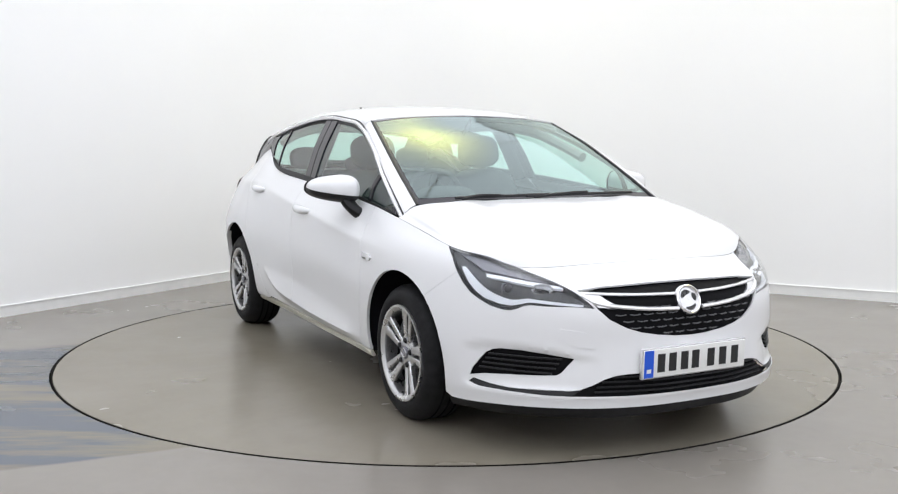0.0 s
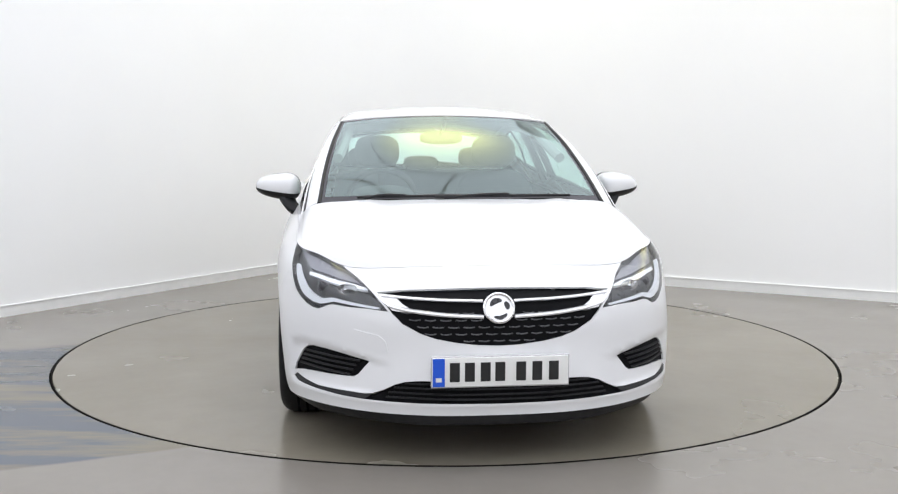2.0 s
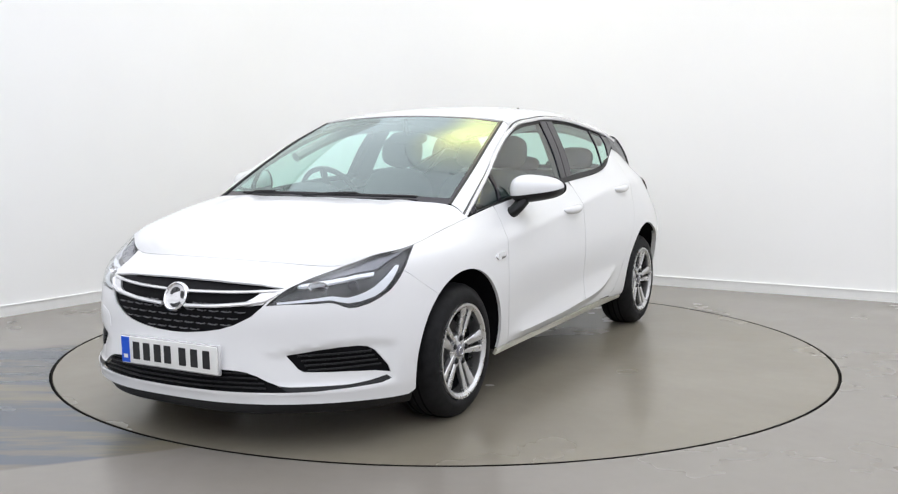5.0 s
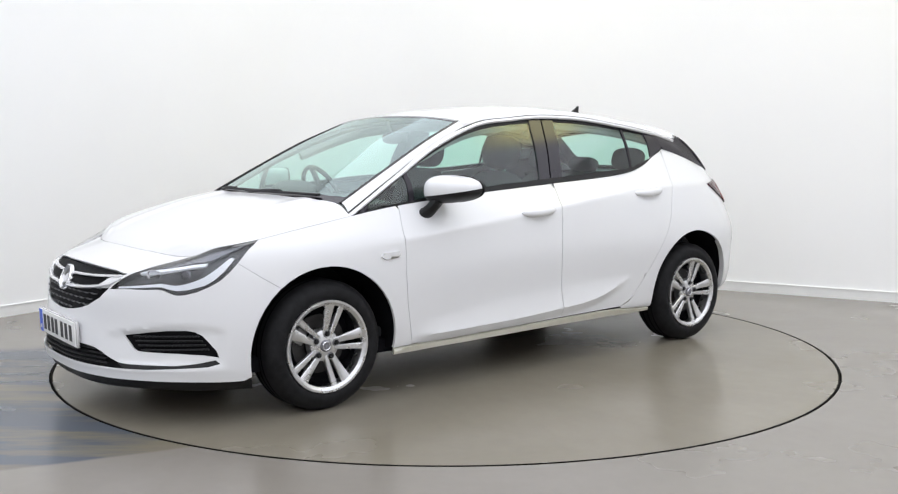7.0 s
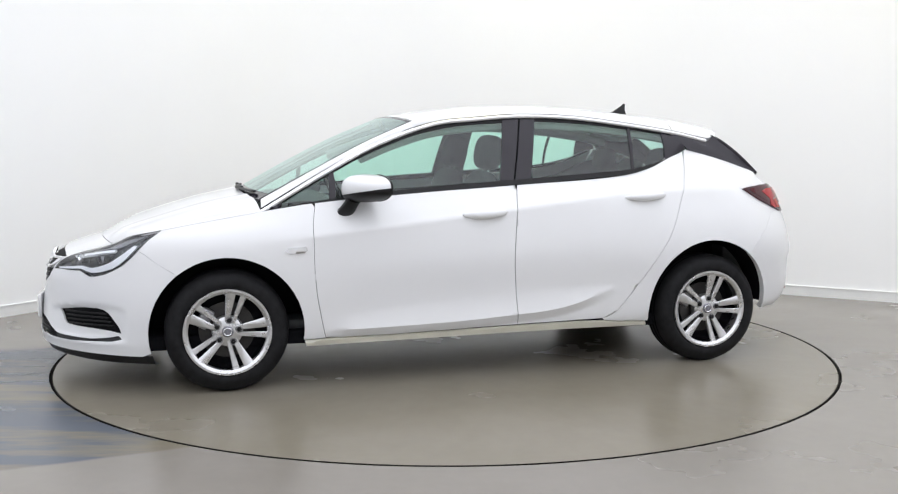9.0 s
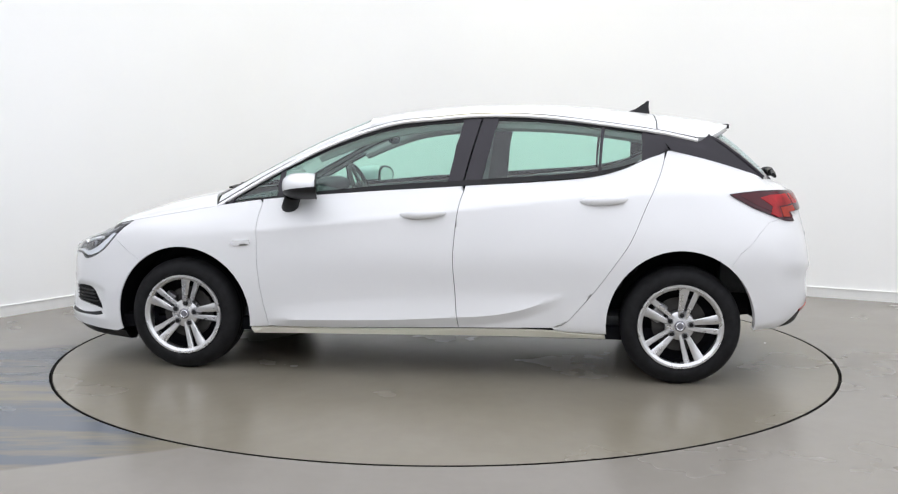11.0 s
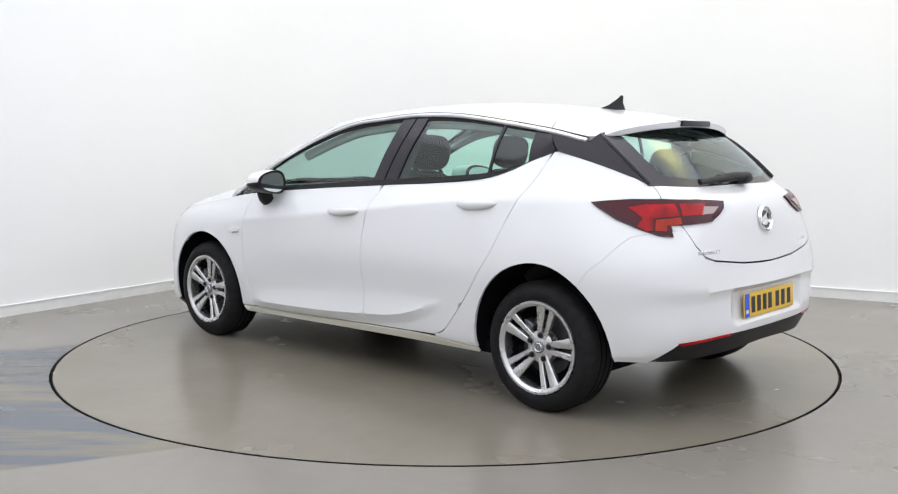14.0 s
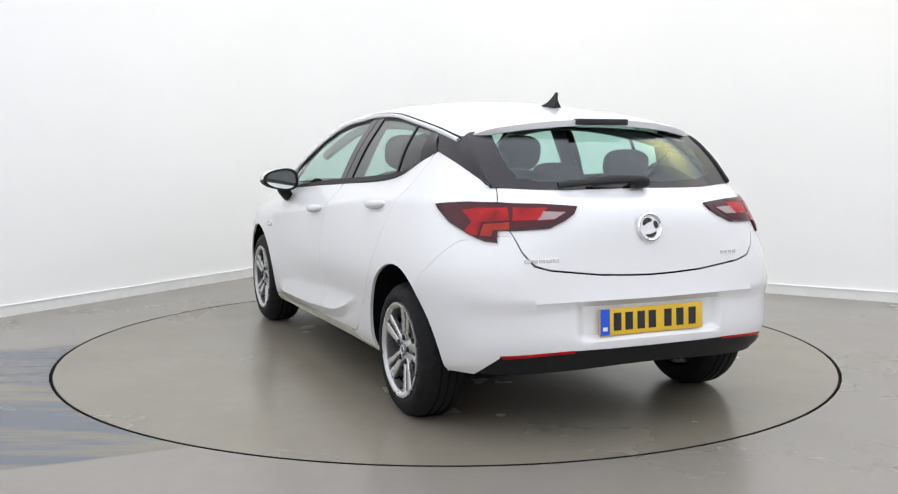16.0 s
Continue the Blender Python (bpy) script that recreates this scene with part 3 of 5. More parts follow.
# ---- turntable ----
turntable = tagged(new("turntable"), "round grey-brown resin turntable flush with the floor", "turntable")


def disc_mesh():
    """A flat disc with a thin turned-down edge."""
    bm = bmesh.new()
    n = 192
    rings = []
    for r, z in ((.5, 0), (1.2, 0), (TABLE_R - .006, 0), (TABLE_R - .003, -.003), (TABLE_R - .002, -.045)):
        rings.append([bm.verts.new((r * math.cos(2 * math.pi * k / n), r * math.sin(2 * math.pi * k / n), z)) for k in range(n)])
    bm.faces.new(rings[0])
    for a, b in zip(rings, rings[1:]):
        for k in range(n):
            bm.faces.new((a[k], b[k], b[(k + 1) % n], a[(k + 1) % n]))
    bmesh.ops.recalc_face_normals(bm, faces=bm.faces)
    if sum(f.normal.z for f in bm.faces) < 0:
        bmesh.ops.reverse_faces(bm, faces=bm.faces)
    return bm


part("disc", disc_mesh(), DISC, turntable, "cloudy grey-brown resin disc", 30)
# the disc has no such strip: dark ring added to widen the gap's shade
part("gap_shade_ring", moved(lathe([(TABLE_R - .0018, -.04), (TABLE_R - .0018, .0015), (TABLE_R + .0055, .0015), (TABLE_R + .0055, -.04)], 192), pose(0, 0, 0, 90, 0, 0)), GROOVE, turntable, "thin dark ring added as the shade of the gap")


# ---- the car ----
car = tagged(new("car"), "white five-door hatchback car standing on the turntable", "car")

GAP_FRONT = flowing([S(.885, .915), S(.90, .835), S(.90, .72), S(.90, .62), S(.89, .49), S(.87, .37), S(.845, .25)])
GAP_MID = flowing([S(-.205, .985), S(-.19, .93), S(-.17, .78), S(-.16, .63), S(-.17, .478), S(-.18, .337), S(-.19, .268)])
GAP_REAR = flowing([S(-1.245, 1.15), S(-1.22, 1.07), S(-1.165, .948), S(-1.10, .794), S(-1.01, .639), S(-.895, .477), S(-.81, .374), S(-.745, .305), S(-.68, .279)])
AX_F, AX_R, WHEEL_Z = 1.331, -1.331, .304

LAMP_LOWER = [F(.42, .598), F(.491, .604), (2.425, 3.18), (2.675, 3.18), (2.775, 3.12), (2.875, 3.02), (2.975, 2.95), (3.10, 2.95), (3.275, 3.03), (3.425, 3.17), (3.58, 3.36), (3.70, 3.62), (3.79, 3.90)]
LAMP_TAIL = [(3.83, 4.04), (3.93, 4.50), (4.06, 4.86), (4.12, 5.0)]
LAMP_UPPER = [(3.9, 5.0), (3.5, 5.0), (3.0, 5.0), (2.5, 5.0), (2.2, 4.97), F(.535, .706), F(.50, .681), F(.455, .635)]
WING_GAP = [S(1.57, .597)]



def ridge_line(x0, x1, n=30):
    return [S(x, float(np.interp(x, *RIDGE))) for x in np.linspace(x0, x1, n)]


# side panels
wing = top_edge(.90, 1.14, 1.36, 1.6) + [(4.12, 5.0), (4.06, 4.86), (3.93, 4.50), (3.83, 4.04), (3.79, 3.90)] + WING_GAP + arch(AX_F, .379, .377, 51, 188) + [S(.955, .245)] + GAP_FRONT[::-1]
pair("front_wing", patch(skin, wing, gap=.0007), PAINT, car)
fdoor = top_edge(.885, .6, .35, .1, -.2) + GAP_MID + [S(.44, .25)] + GAP_FRONT[::-1]
front_doors = pair("front_door", patch(skin, fdoor, gap=.0018, lip=.006, step=.015, lines=[ridge_line(.82, -.155)]), PAINT, car)
rdoor = top_edge(-.212, -.5, -.75, -1.0, -1.15, -1.25) + GAP_REAR + [S(-.51, .274)] + GAP_MID[::-1]
rear_doors = pair("rear_door", patch(skin, rdoor, gap=.0018, lip=.006, step=.0155, lines=[ridge_line(-.20, -.77)]), PAINT, car)
BUMPER_SIDE = [R(.605, .865), R(.69, .858), S(-1.765, .835), S(-1.715, .784), S(-1.615, .685), S(-1.565, .612)]
quarter = top_edge(-1.262, -1.4, -1.55, -1.66) + [(12.03, 5.0), R(.625, .99), R(.62, .90)] + BUMPER_SIDE + arch(AX_R, .376, .397, 128, -7) + [S(-.80, .258), S(-.69, .268)] + GAP_REAR[::-1]
pair("rear_quarter_panel", patch(skin, quarter, gap=.0007, step=.0235), PAINT, car)
sill = [S(.95, .238), S(.845, .242), S(.44, .243), S(-.19, .260), S(-.51, .266), S(-.69, .263), S(-.80, .250), S(-.95, .243)] + low_edge(-.955, -.6, -.19, .35, .94)
pair("sill", patch(skin, sill, off=.003), SILL_PAINT, car, "cream-tinted painted sill")

# front bumper with its openings
grille_half = [F(0, .681), F(.13, .680), F(.24, .677), F(.36, .673), F(.458, .664), F(.43, .625), F(.405, .592), F(.37, .556), F(.30, .519), F(.24, .50), F(.168, .487), F(.08, .477), F(0, .474)]
GRILLE_HOLE = across_front(grille_half)
LIP_UPPER = [F(.482, .281), F(.516, .277), F(.59, .277), F(.694, .277), F(.747, .285), F(.779, .296)]
LIP_LOWER = [F(.792, .281), F(.774, .270), F(.74, .268), F(.676, .264), F(.607, .259), F(.516, .258)]
intake_half = [F(0, .342), F(.244, .342), F(.314, .340), F(.357, .335), F(.399, .322), F(.441, .298)] + LIP_UPPER + LIP_LOWER + [F(.314, .258), F(0, .257)]
INTAKE_HOLE = across_front(intake_half)
FOG_HOLE = [F(.788, .307), F(.781, .336), F(.763, .377), F(.748, .405), F(.730, .421), F(.708, .427), F(.654, .426), F(.585, .416), F(.491, .399), F(.515, .369), F(.534, .345), F(.552, .334), F(.607, .331), F(.692, .328), F(.754, .320)]
bumper_half = [(0, 5.0), (.7, 5.0), (1.4, 5.0), (2.19, 5.0), F(.530, .704), F(.496, .678), F(.452, .633)] + LAMP_LOWER
bumper_half += WING_GAP + arch(AX_F, .379, .377, 50, -14, 8) + [(3.9, 0.0), (3, 0.0), (2, 0.0), (1, 0.0), (0, 0.0)]
front_bumper = part("front_bumper", patch(skin, across_front(bumper_half), [GRILLE_HOLE, INTAKE_HOLE, FOG_HOLE, [(-u, v) for u, v in FOG_HOLE]], gap=.0006, lip=.008, step=.015), PAINT, car)
pair("lip_groove", patch(skin, LIP_UPPER + LIP_LOWER, off=-.004, gap=0, lip=0, step=.012), BLACK, front_bumper, "black groove along the bumper lip")
part("towing_flap", mirrored(patch(skin, [F(.545, .520), F(.455, .506), F(.43, .485), F(.42, .445), F(.435, .440), F(.50, .450), F(.52, .465)], off=.0026, gap=0, lip=.004, step=.010)), PAINT, front_bumper)


def behind(outline, depth, step=.03):
    return patch(skin, outline, off=-depth, gap=0, lip=0, step=step)


grille = part("grille", behind(GRILLE_HOLE, .013), GRILLE, car, "black honeycomb grille")
part("backing", behind(INTAKE_HOLE, .018), GRILLE, front_bumper, "black lower intake")
pair("fog_backing", behind(FOG_HOLE, .010), GRILLE, front_bumper, "black ribbed fog lamp blank")


def on_front(y, z, depth):
    u, v = F(abs(y), z)
    u = -u if y < 0 else u
    return Vector(skin([u], [v])[0]) + Vector(skin_normal(np.array([u]), np.array([v]))[0]) * -depth


def front_strip(ys, zs, depth, half, thick=.006, n=20):
    """A slim bar that follows the nose from y to y."""
    return sweep([tuple(Vector(skin([math.copysign(F(abs(y), z)[0], y)], [F(abs(y), z)[1]])[0]) - Vector((depth, 0, 0))) for y, z in zip(ys, zs)], n, thick, half)


# grille: short fins in staggered rows
for row in range(5):
    z = .492 + row * .026
    reach = np.interp(z, (.48, .52, .56, .60), (.14, .29, .365, .40))
    for k in range(-8, 9):
        y = (k + (.5 if row % 2 else 0)) * .058
        if abs(y) + .018 < reach and not (abs(y) < .075 and z > .55):
            part("fin", front_strip((y - .021, y, y + .021), (z, z - .003, z), .008, .0026, .005, 4), GRILLE_FIN, grille)
# satin wing bars on each side of the badge
for s in (1, -1):
    part("upper_bar", front_strip([s * a for a in (.06, .2, .33, .452)], (.639, .642, .647, .654), .006, .0065, .01), SATIN, grille, "satin silver bar")
    part("lower_bar", front_strip([s * a for a in (.06, .2, .32, .37, .413, .45)], (.582, .589, .601, .609, .62, .645), .005, .0085, .011), SATIN, grille, "satin silver bar")
    blade = patch(skin, [F(.455, .657), F(.39, .652), F(.365, .628), F(.33, .607), F(.36, .598), F(.405, .602), F(.43, .628)], off=-.004, gap=0, lip=.012, step=.012)
    part("bar_end", blade if s > 0 else mirrored(blade), SATIN, grille, "satin silver bar end")
for z, reach in ((.272, .43), (.290, .42), (.310, .40), (.328, .36)):
    part("slat", front_strip((-reach, -.2, 0, .2, reach), (z,) * 5, .010, .0035, .008), BLACK, front_bumper)
for k in range(4):
    z = .343 + k * .019
    y0, y1 = np.interp(z, (.34, .40), (.565, .525)), np.interp(z, (.34, .41), (.765, .735))
    for s in (1, -1):
        part("rib", front_strip((s * y0, s * (y0 + y1) / 2, s * y1), (z - .004, z, z + .002), .004, .0042, .007, 6), BLACK, front_bumper)


def badge(parent, at, r):
    """A round emblem: chrome ring, grey field and a plain curved shape."""
    ob = part("badge", moved(lathe([(.001, .006), (r * .8, .006), (r * .82, .006)], 40), Matrix.Identity(4)), SATIN, parent, "round chrome emblem", at=at)
    part("ring", lathe([(r * .8, 0), (r * .8, .012), (r * .88, .016), (r * .97, .012), (r, 0)], 40), CHROME, ob)
    bm = bmesh.new()
    for first_a, last_a, r0, r1 in ((15, 115, .30, .66), (135, 190, .38, .70), (215, 300, .46, .72)):
        rows = []
        for k in range(9):
            t = radians(first_a + (last_a - first_a) * k / 8)
            w = math.sin(math.pi * (.12 + .76 * k / 8))
            mid, half = (r0 + r1) / 2, (r1 - r0) / 2 * w
            rows.append([bm.verts.new((math.cos(t) * q * r, h, math.sin(t) * q * r)) for q, h in ((mid - half, .0055), (mid - half, .0085), (mid + half, .0085), (mid + half, .0055))])
        for p, q in zip(rows, rows[1:]):
            for i in range(4):
                bm.faces.new((p[i - 1], p[i], q[i], q[i - 1]))
        bm.faces.new(rows[0]), bm.faces.new(rows[-1])
    bmesh.ops.recalc_face_normals(bm, faces=bm.faces)
    part("emblem", bm, LAMP_DARK, ob, smooth=0)
    return ob


# the lathe's axis y points out of the badge
badge(grille, pose(2.221, 0, .610, 0, 0, -90) @ pose(0, 0, 0, 22, 0, 0), .063)


def number_plate(name, ink_back, label, parent, at):
    """A plate with a blue band and seven plain bars for its writing; faces +y of its own space."""
    ob = part(name, box(-.26, .26, 0, .008, -.0555, .0555, .003), ink_back, parent, label, at=at)
    part("band", box(.213, .2585, .0075, .0088, -.054, .054), PLATE_BLUE, ob, "blue band", smooth=0)
    part("mark", box(.225, .247, .0085, .0094, -.036, -.02), PLATE_WHITE, ob, smooth=0)
    for k, x in enumerate((.175, .118, .058, .002, -.078, -.140, -.204)):
        part("bar", box(x - .019, x + .019, .0078, .0092, -.037, .037, .0006, 1), PLATE_INK, ob, "plain dark bar", smooth=0)
    return ob


PLATE_FRONT = number_plate("front_plate", PLATE_WHITE, "white plate with dark bars", car, pose(2.274, 0, .380, 0, 0, -90) @ pose(0, 0, 0, -2, 0, 0))
part("plate_surround", box(-.265, .265, -.012, .003, -.061, .061, .003), SATIN, PLATE_FRONT, "pale plate surround")

# undertray and underbody
tray = Sheet([[(2.248, 0, .208), (2.228, .27, .208), (2.133, .495, .206), (1.943, .70, .202), (1.69, .806, .192)], [(2.20, 0, .152), (2.18, .27, .152), (2.09, .475, .152), (1.91, .675, .150), (1.68, .785, .148)],
              [(1.75, 0, .14), (1.75, .25, .14), (1.73, .46, .14), (1.70, .62, .14), (1.66, .74, .14)]])
pair("undertray", patch(tray, tray.rect(), gap=0, lip=0, step=.04, outward=(1, 0, -1)), BLACK, car, "black plastic undertray")
part("underbody", box(-1.62, 1.75, -.76, .76, .205, .28, .02), LINER, car, "dark underbody")
part("silencer", sweep([(-1.80, -.45, .335), (-1.80, .35, .335)], 4, .09, .06, 12), LINER, car, "dark silencer under the boot")


def arch_liner(cx, y0, first, last):
    bm = bmesh.new()
    rows = []
    for k in range(21):
        a = radians(first + (last - first) * k / 20)
        x, z = cx + .396 * math.cos(a), WHEEL_Z + .396 * math.sin(a)
        edge = skin(*S(x, max(z, .22)))[0][1] - .012
        rows.append([bm.verts.new((x, y, z)) for y in (y0, edge)])
    for a, b in zip(rows, rows[1:]):
        bm.faces.new((a[0], a[1], b[1], b[0]))
    bm.faces.new([r[0] for r in rows])
    return bm


for cx, first_a, last_a in ((AX_F, -12, 190), (AX_R, -11, 178)):
    pair("arch_liner", arch_liner(cx, .50, first_a, last_a), LINER, car, "black wheel arch liner")

# rear bumper, tailgate
rear_half = [R(0, .687), R(.113, .690), R(.25, .697), R(.379, .712), R(.47, .722), R(.54, .742), R(.585, .80)] + BUMPER_SIDE + arch(AX_R, .376, .397, 129, 183, 8) + [S(-1.705, .285), R(.728, .288), R(.70, .335), R(.66, .378), R(.53, .389), R(.385, .394), R(.2, .394), R(0, .394)]
rear_bumper = part("rear_bumper", patch(skin, across_rear(rear_half), gap=.0006, lip=.03), PAINT, car)
low_half = [R(0, .391), R(.2, .391), R(.385, .391), R(.53, .386), R(.66, .374), R(.698, .333), R(.722, .29), (11.95, .02), (12.5, 0), (13, 0), (13.5, 0), (14, 0)]
diffuser = part("diffuser", patch(skin, across_rear(low_half), off=-.006, lip=.02), BLACK, car, "black plastic rear valance")
pair("reflector", patch(skin, [R(.668, .380), R(.52, .390), R(.373, .396), R(.372, .386), R(.52, .379), R(.652, .368)], off=.004, gap=0, step=.012, lip=.008), RED, rear_bumper, "slim red reflector")
gate_half = [(14, 5.0), (13.4, 5.0), (12.7, 5.0), (12.045, 5.0), R(.6225, .99), R(.6175, .90), R(.603, .865), R(.58, .80), R(.535, .748), R(.47, .728), R(.379, .718), R(.25, .703), R(.113, .696), R(0, .693)]
tailgate = part("tailgate", patch(skin, across_rear(gate_half), lip=.02), PAINT, car)
badge(tailgate, pose(-2.005, 0, .886, 0, 0, 90) @ pose(0, 0, 0, 10, 0, 0), .063)
for y0, n, w in ((.565, 5, .026), (-.385, 4, .02)):
    for k in range(n):
        y = y0 - k * (w + .004)
        u, v = R(abs(y), .765)
        u = u if y > 0 else 2 * NU - u
        p, q = skin([u], [v])[0], skin_normal(np.array([min(u, 2 * NU - u)]), np.array([v]))[0]
        turn = math.degrees(math.atan2(q[0] * 0 + (-q[1] if y < 0 else q[1]), -q[0]))
        part("lettering", moved(box(-.003, .003, -w / 2, w / 2, -.008, .008, .0015, 1), pose(p[0], p[1], .765, 0, 0, -turn)), SATIN, tailgate, "small chrome bars")
PLATE_REAR = number_plate("rear_plate", PLATE_YELLOW, "yellow plate with dark bars", car, pose(-2.040, 0, .503, 0, 0, 90) @ pose(0, 0, 0, 3, 0, 0))

# tail lamps
TAIL = [S(-1.565, .975), S(-1.66, .985), R(.70, .991), R(.62, .991), R(.48, .985), R(.32, .974), R(.345, .945), R(.385, .922), R(.455, .892), R(.585, .885), R(.652, .884), R(.660, .836), R(.70, .84), R(.735, .862), S(-1.69, .905), S(-1.61, .948)]
TAIL_RED = [S(-1.72, .955), S(-1.776, .968), R(.596, .970), R(.603, .921), R(.686, .910), R(.711, .858), S(-1.815, .857), S(-1.775, .874), S(-1.785, .91)]
TAIL_INNER = [R(.578, .970), R(.449, .968), R(.498, .924), R(.594, .919)]
TAIL_AMBER = [R(.684, .904), R(.604, .914), R(.611, .886), R(.663, .880), R(.672, .856), R(.705, .857)]
TAIL_CLEAR = [R(.470, .955), R(.378, .952), R(.432, .926), R(.503, .922)]
for s in (1, -1):
    def side(bm):
        return bm if s > 0 else mirrored(bm)
    tail = part("tail_lamp", side(patch(skin, TAIL, off=.010, gap=0, step=.015, lip=.03)), DARK_RED, car, "smoked red tail lamp")
    # added mid tone imitates the glow's soft fall-off from bright lenses to dark border
    inner = rounded([(a * .86 + b * .14, c * .86 + d * .14) for (a, c), (b, d) in zip(TAIL, [tuple(np.mean(np.array(TAIL), 0))] * len(TAIL))], 1)
    part("glow_edge", side(patch(skin, inner, off=.0112, gap=0, step=.015, lip=.003)), MID_RED, tail, "mid-red patch imitating the soft edge of the glow")
    for name, outline, mat in (("brake_lens", TAIL_RED, RED), ("inner_lens", TAIL_INNER, RED), ("indicator_lens", TAIL_AMBER, AMBER), ("reverse_lens", TAIL_CLEAR, CLEAR_LENS)):
        part(name, side(patch(skin, outline, off=.013, gap=0, step=.012, lip=.004)), mat, tail, name.replace("_", " ") + " of the tail lamp")

# head lamps
HEAD = LAMP_LOWER + LAMP_TAIL + LAMP_UPPER
DRL_LOW = [(1.85, 3.23), (2.25, 3.26), (2.6, 3.28), (2.7, 3.27), (2.825, 3.17), (2.975, 3.09), (3.15, 3.11), (3.375, 3.24), (3.5, 3.41), (3.62, 3.68), (3.7, 4.0), (3.725, 4.18), (3.65, 4.26), (3.6, 4.12), (3.525, 3.9), (3.35, 3.57), (3.225, 3.43),
    (3.1, 3.34), (2.95, 3.29), (2.85, 3.34), (2.7, 3.44), (2.6, 3.43), (2.25, 3.38), (1.85, 3.32)]
DRL_TOP = [(1.93, 4.2), (2.2, 4.32), (2.6, 4.33), (2.975, 4.31), (3.25, 4.25), (3.275, 4.08), (3.0, 4.15), (2.675, 4.14), (2.3, 4.13), (2.05, 4.12)]
LAMP_SHELF = [(2.0, 4.42), (2.2, 4.9), (2.6, 4.95), (3.1, 4.95), (3.9, 4.95), (3.45, 4.68), (3.25, 4.42), (2.725, 4.5), (2.2, 4.48)]
LAMP_CHAMBER = [(2.0, 4.06), (2.6, 4.07), (3.25, 4.02), (3.25, 3.55), (2.95, 3.37), (2.7, 3.50), (2.0, 3.40)]
for s in (1, -1):
    def side(bm):
        return bm if s > 0 else mirrored(bm)
    head = part("head_lamp", side(patch(skin, HEAD, off=-.03, gap=.001, step=.02, lip=0)), LAMP_GREY, car, "grey head lamp with pale light guides under a clear cover")
    rim_in = patch(skin, HEAD, off=-.001, gap=0, step=.02, lip=.03)
    bmesh.ops.delete(rim_in, geom=[f for f in rim_in.faces if len(f.verts) == 3], context="FACES")
    part("bezel", side(rim_in), LAMP_DARK, head, "black edge of the lamp")
    part("shelf", side(patch(skin, LAMP_SHELF, off=-.016, gap=0, step=.015, lip=.012)), LAMP_SILVER, head, "silver-grey upper shelf of the lamp")
    part("chamber", side(patch(skin, LAMP_CHAMBER, off=-.026, gap=0, step=.02, lip=.004)), LAMP_DARK, head, "dark lamp chamber")
    part("light_guide", side(patch(skin, DRL_LOW, off=-.008, gap=0, step=.012, lip=.014)), DRL, head, "pale daytime light guide")
    part("light_bar", side(patch(skin, DRL_TOP, off=-.010, gap=0, step=.012, lip=.012)), DRL, head, "pale light bar")
    p = skin([F(.68, .672)[0]], [F(.68, .672)[1]])[0]
    lens = bmesh.new()
    bmesh.ops.create_uvsphere(lens, u_segments=24, v_segments=12, radius=.024)
    projector = part("projector", side(moved(lens, Matrix.Translation((p[0] - .034, p[1] - .018, p[2] - .012)))), GLOSS_BLACK, head, "dark projector lens")
    ring_at = Matrix.Translation((p[0] - .028, p[1] - .014, p[2] - .012)) @ pose(0, 0, 0, 0, 0, -62)
    part("ring", side(moved(lathe([(.021, -.006), (.022, .003), (.025, .004), (.027, 0), (.027, -.012)], 32), ring_at)), LAMP_SILVER, projector, "silver ring")
    p = skin([F(.575, .668)[0]], [F(.575, .668)[1]])[0]
    bowl = lathe([(.006, -.026), (.014, -.024), (.028, -.012), (.036, .004), (.039, .004)], 8)
    bmesh.ops.scale(bowl, vec=(1.15, 1, .62), verts=bowl.verts)
    part("reflector_bowl", side(moved(bowl, Matrix.Translation((p[0] - .016, p[1] - .006, p[2] - .004)) @ pose(0, 0, 0, 0, 0, -66))), CHROME, head, "bright reflector bowl")
    cover = part("cover", side(patch(skin, HEAD, off=.001, gap=.001, step=.02, lip=0)), LENS_COVER, head, "clear lamp cover")
    cover.visible_shadow = False

# bonnet
bonnet = Sheet([
    [(1.864, .572, .735), (1.785, .685, .778), (1.66, .774, .807), (1.38, .784, .857), (1.15, .769, .893)],
    [(1.893, .49, .737), (1.80, .60, .793), (1.66, .69, .838), (1.40, .70, .906), (1.175, .69, .952)],
    [(1.938, .27, .740), (1.85, .34, .790), (1.69, .38, .846), (1.44, .38, .919), (1.205, .37, .966)],
    [(1.953, 0, .743), (1.86, 0, .793), (1.70, 0, .849), (1.46, 0, .923), (1.215, 0, .970)]], True)


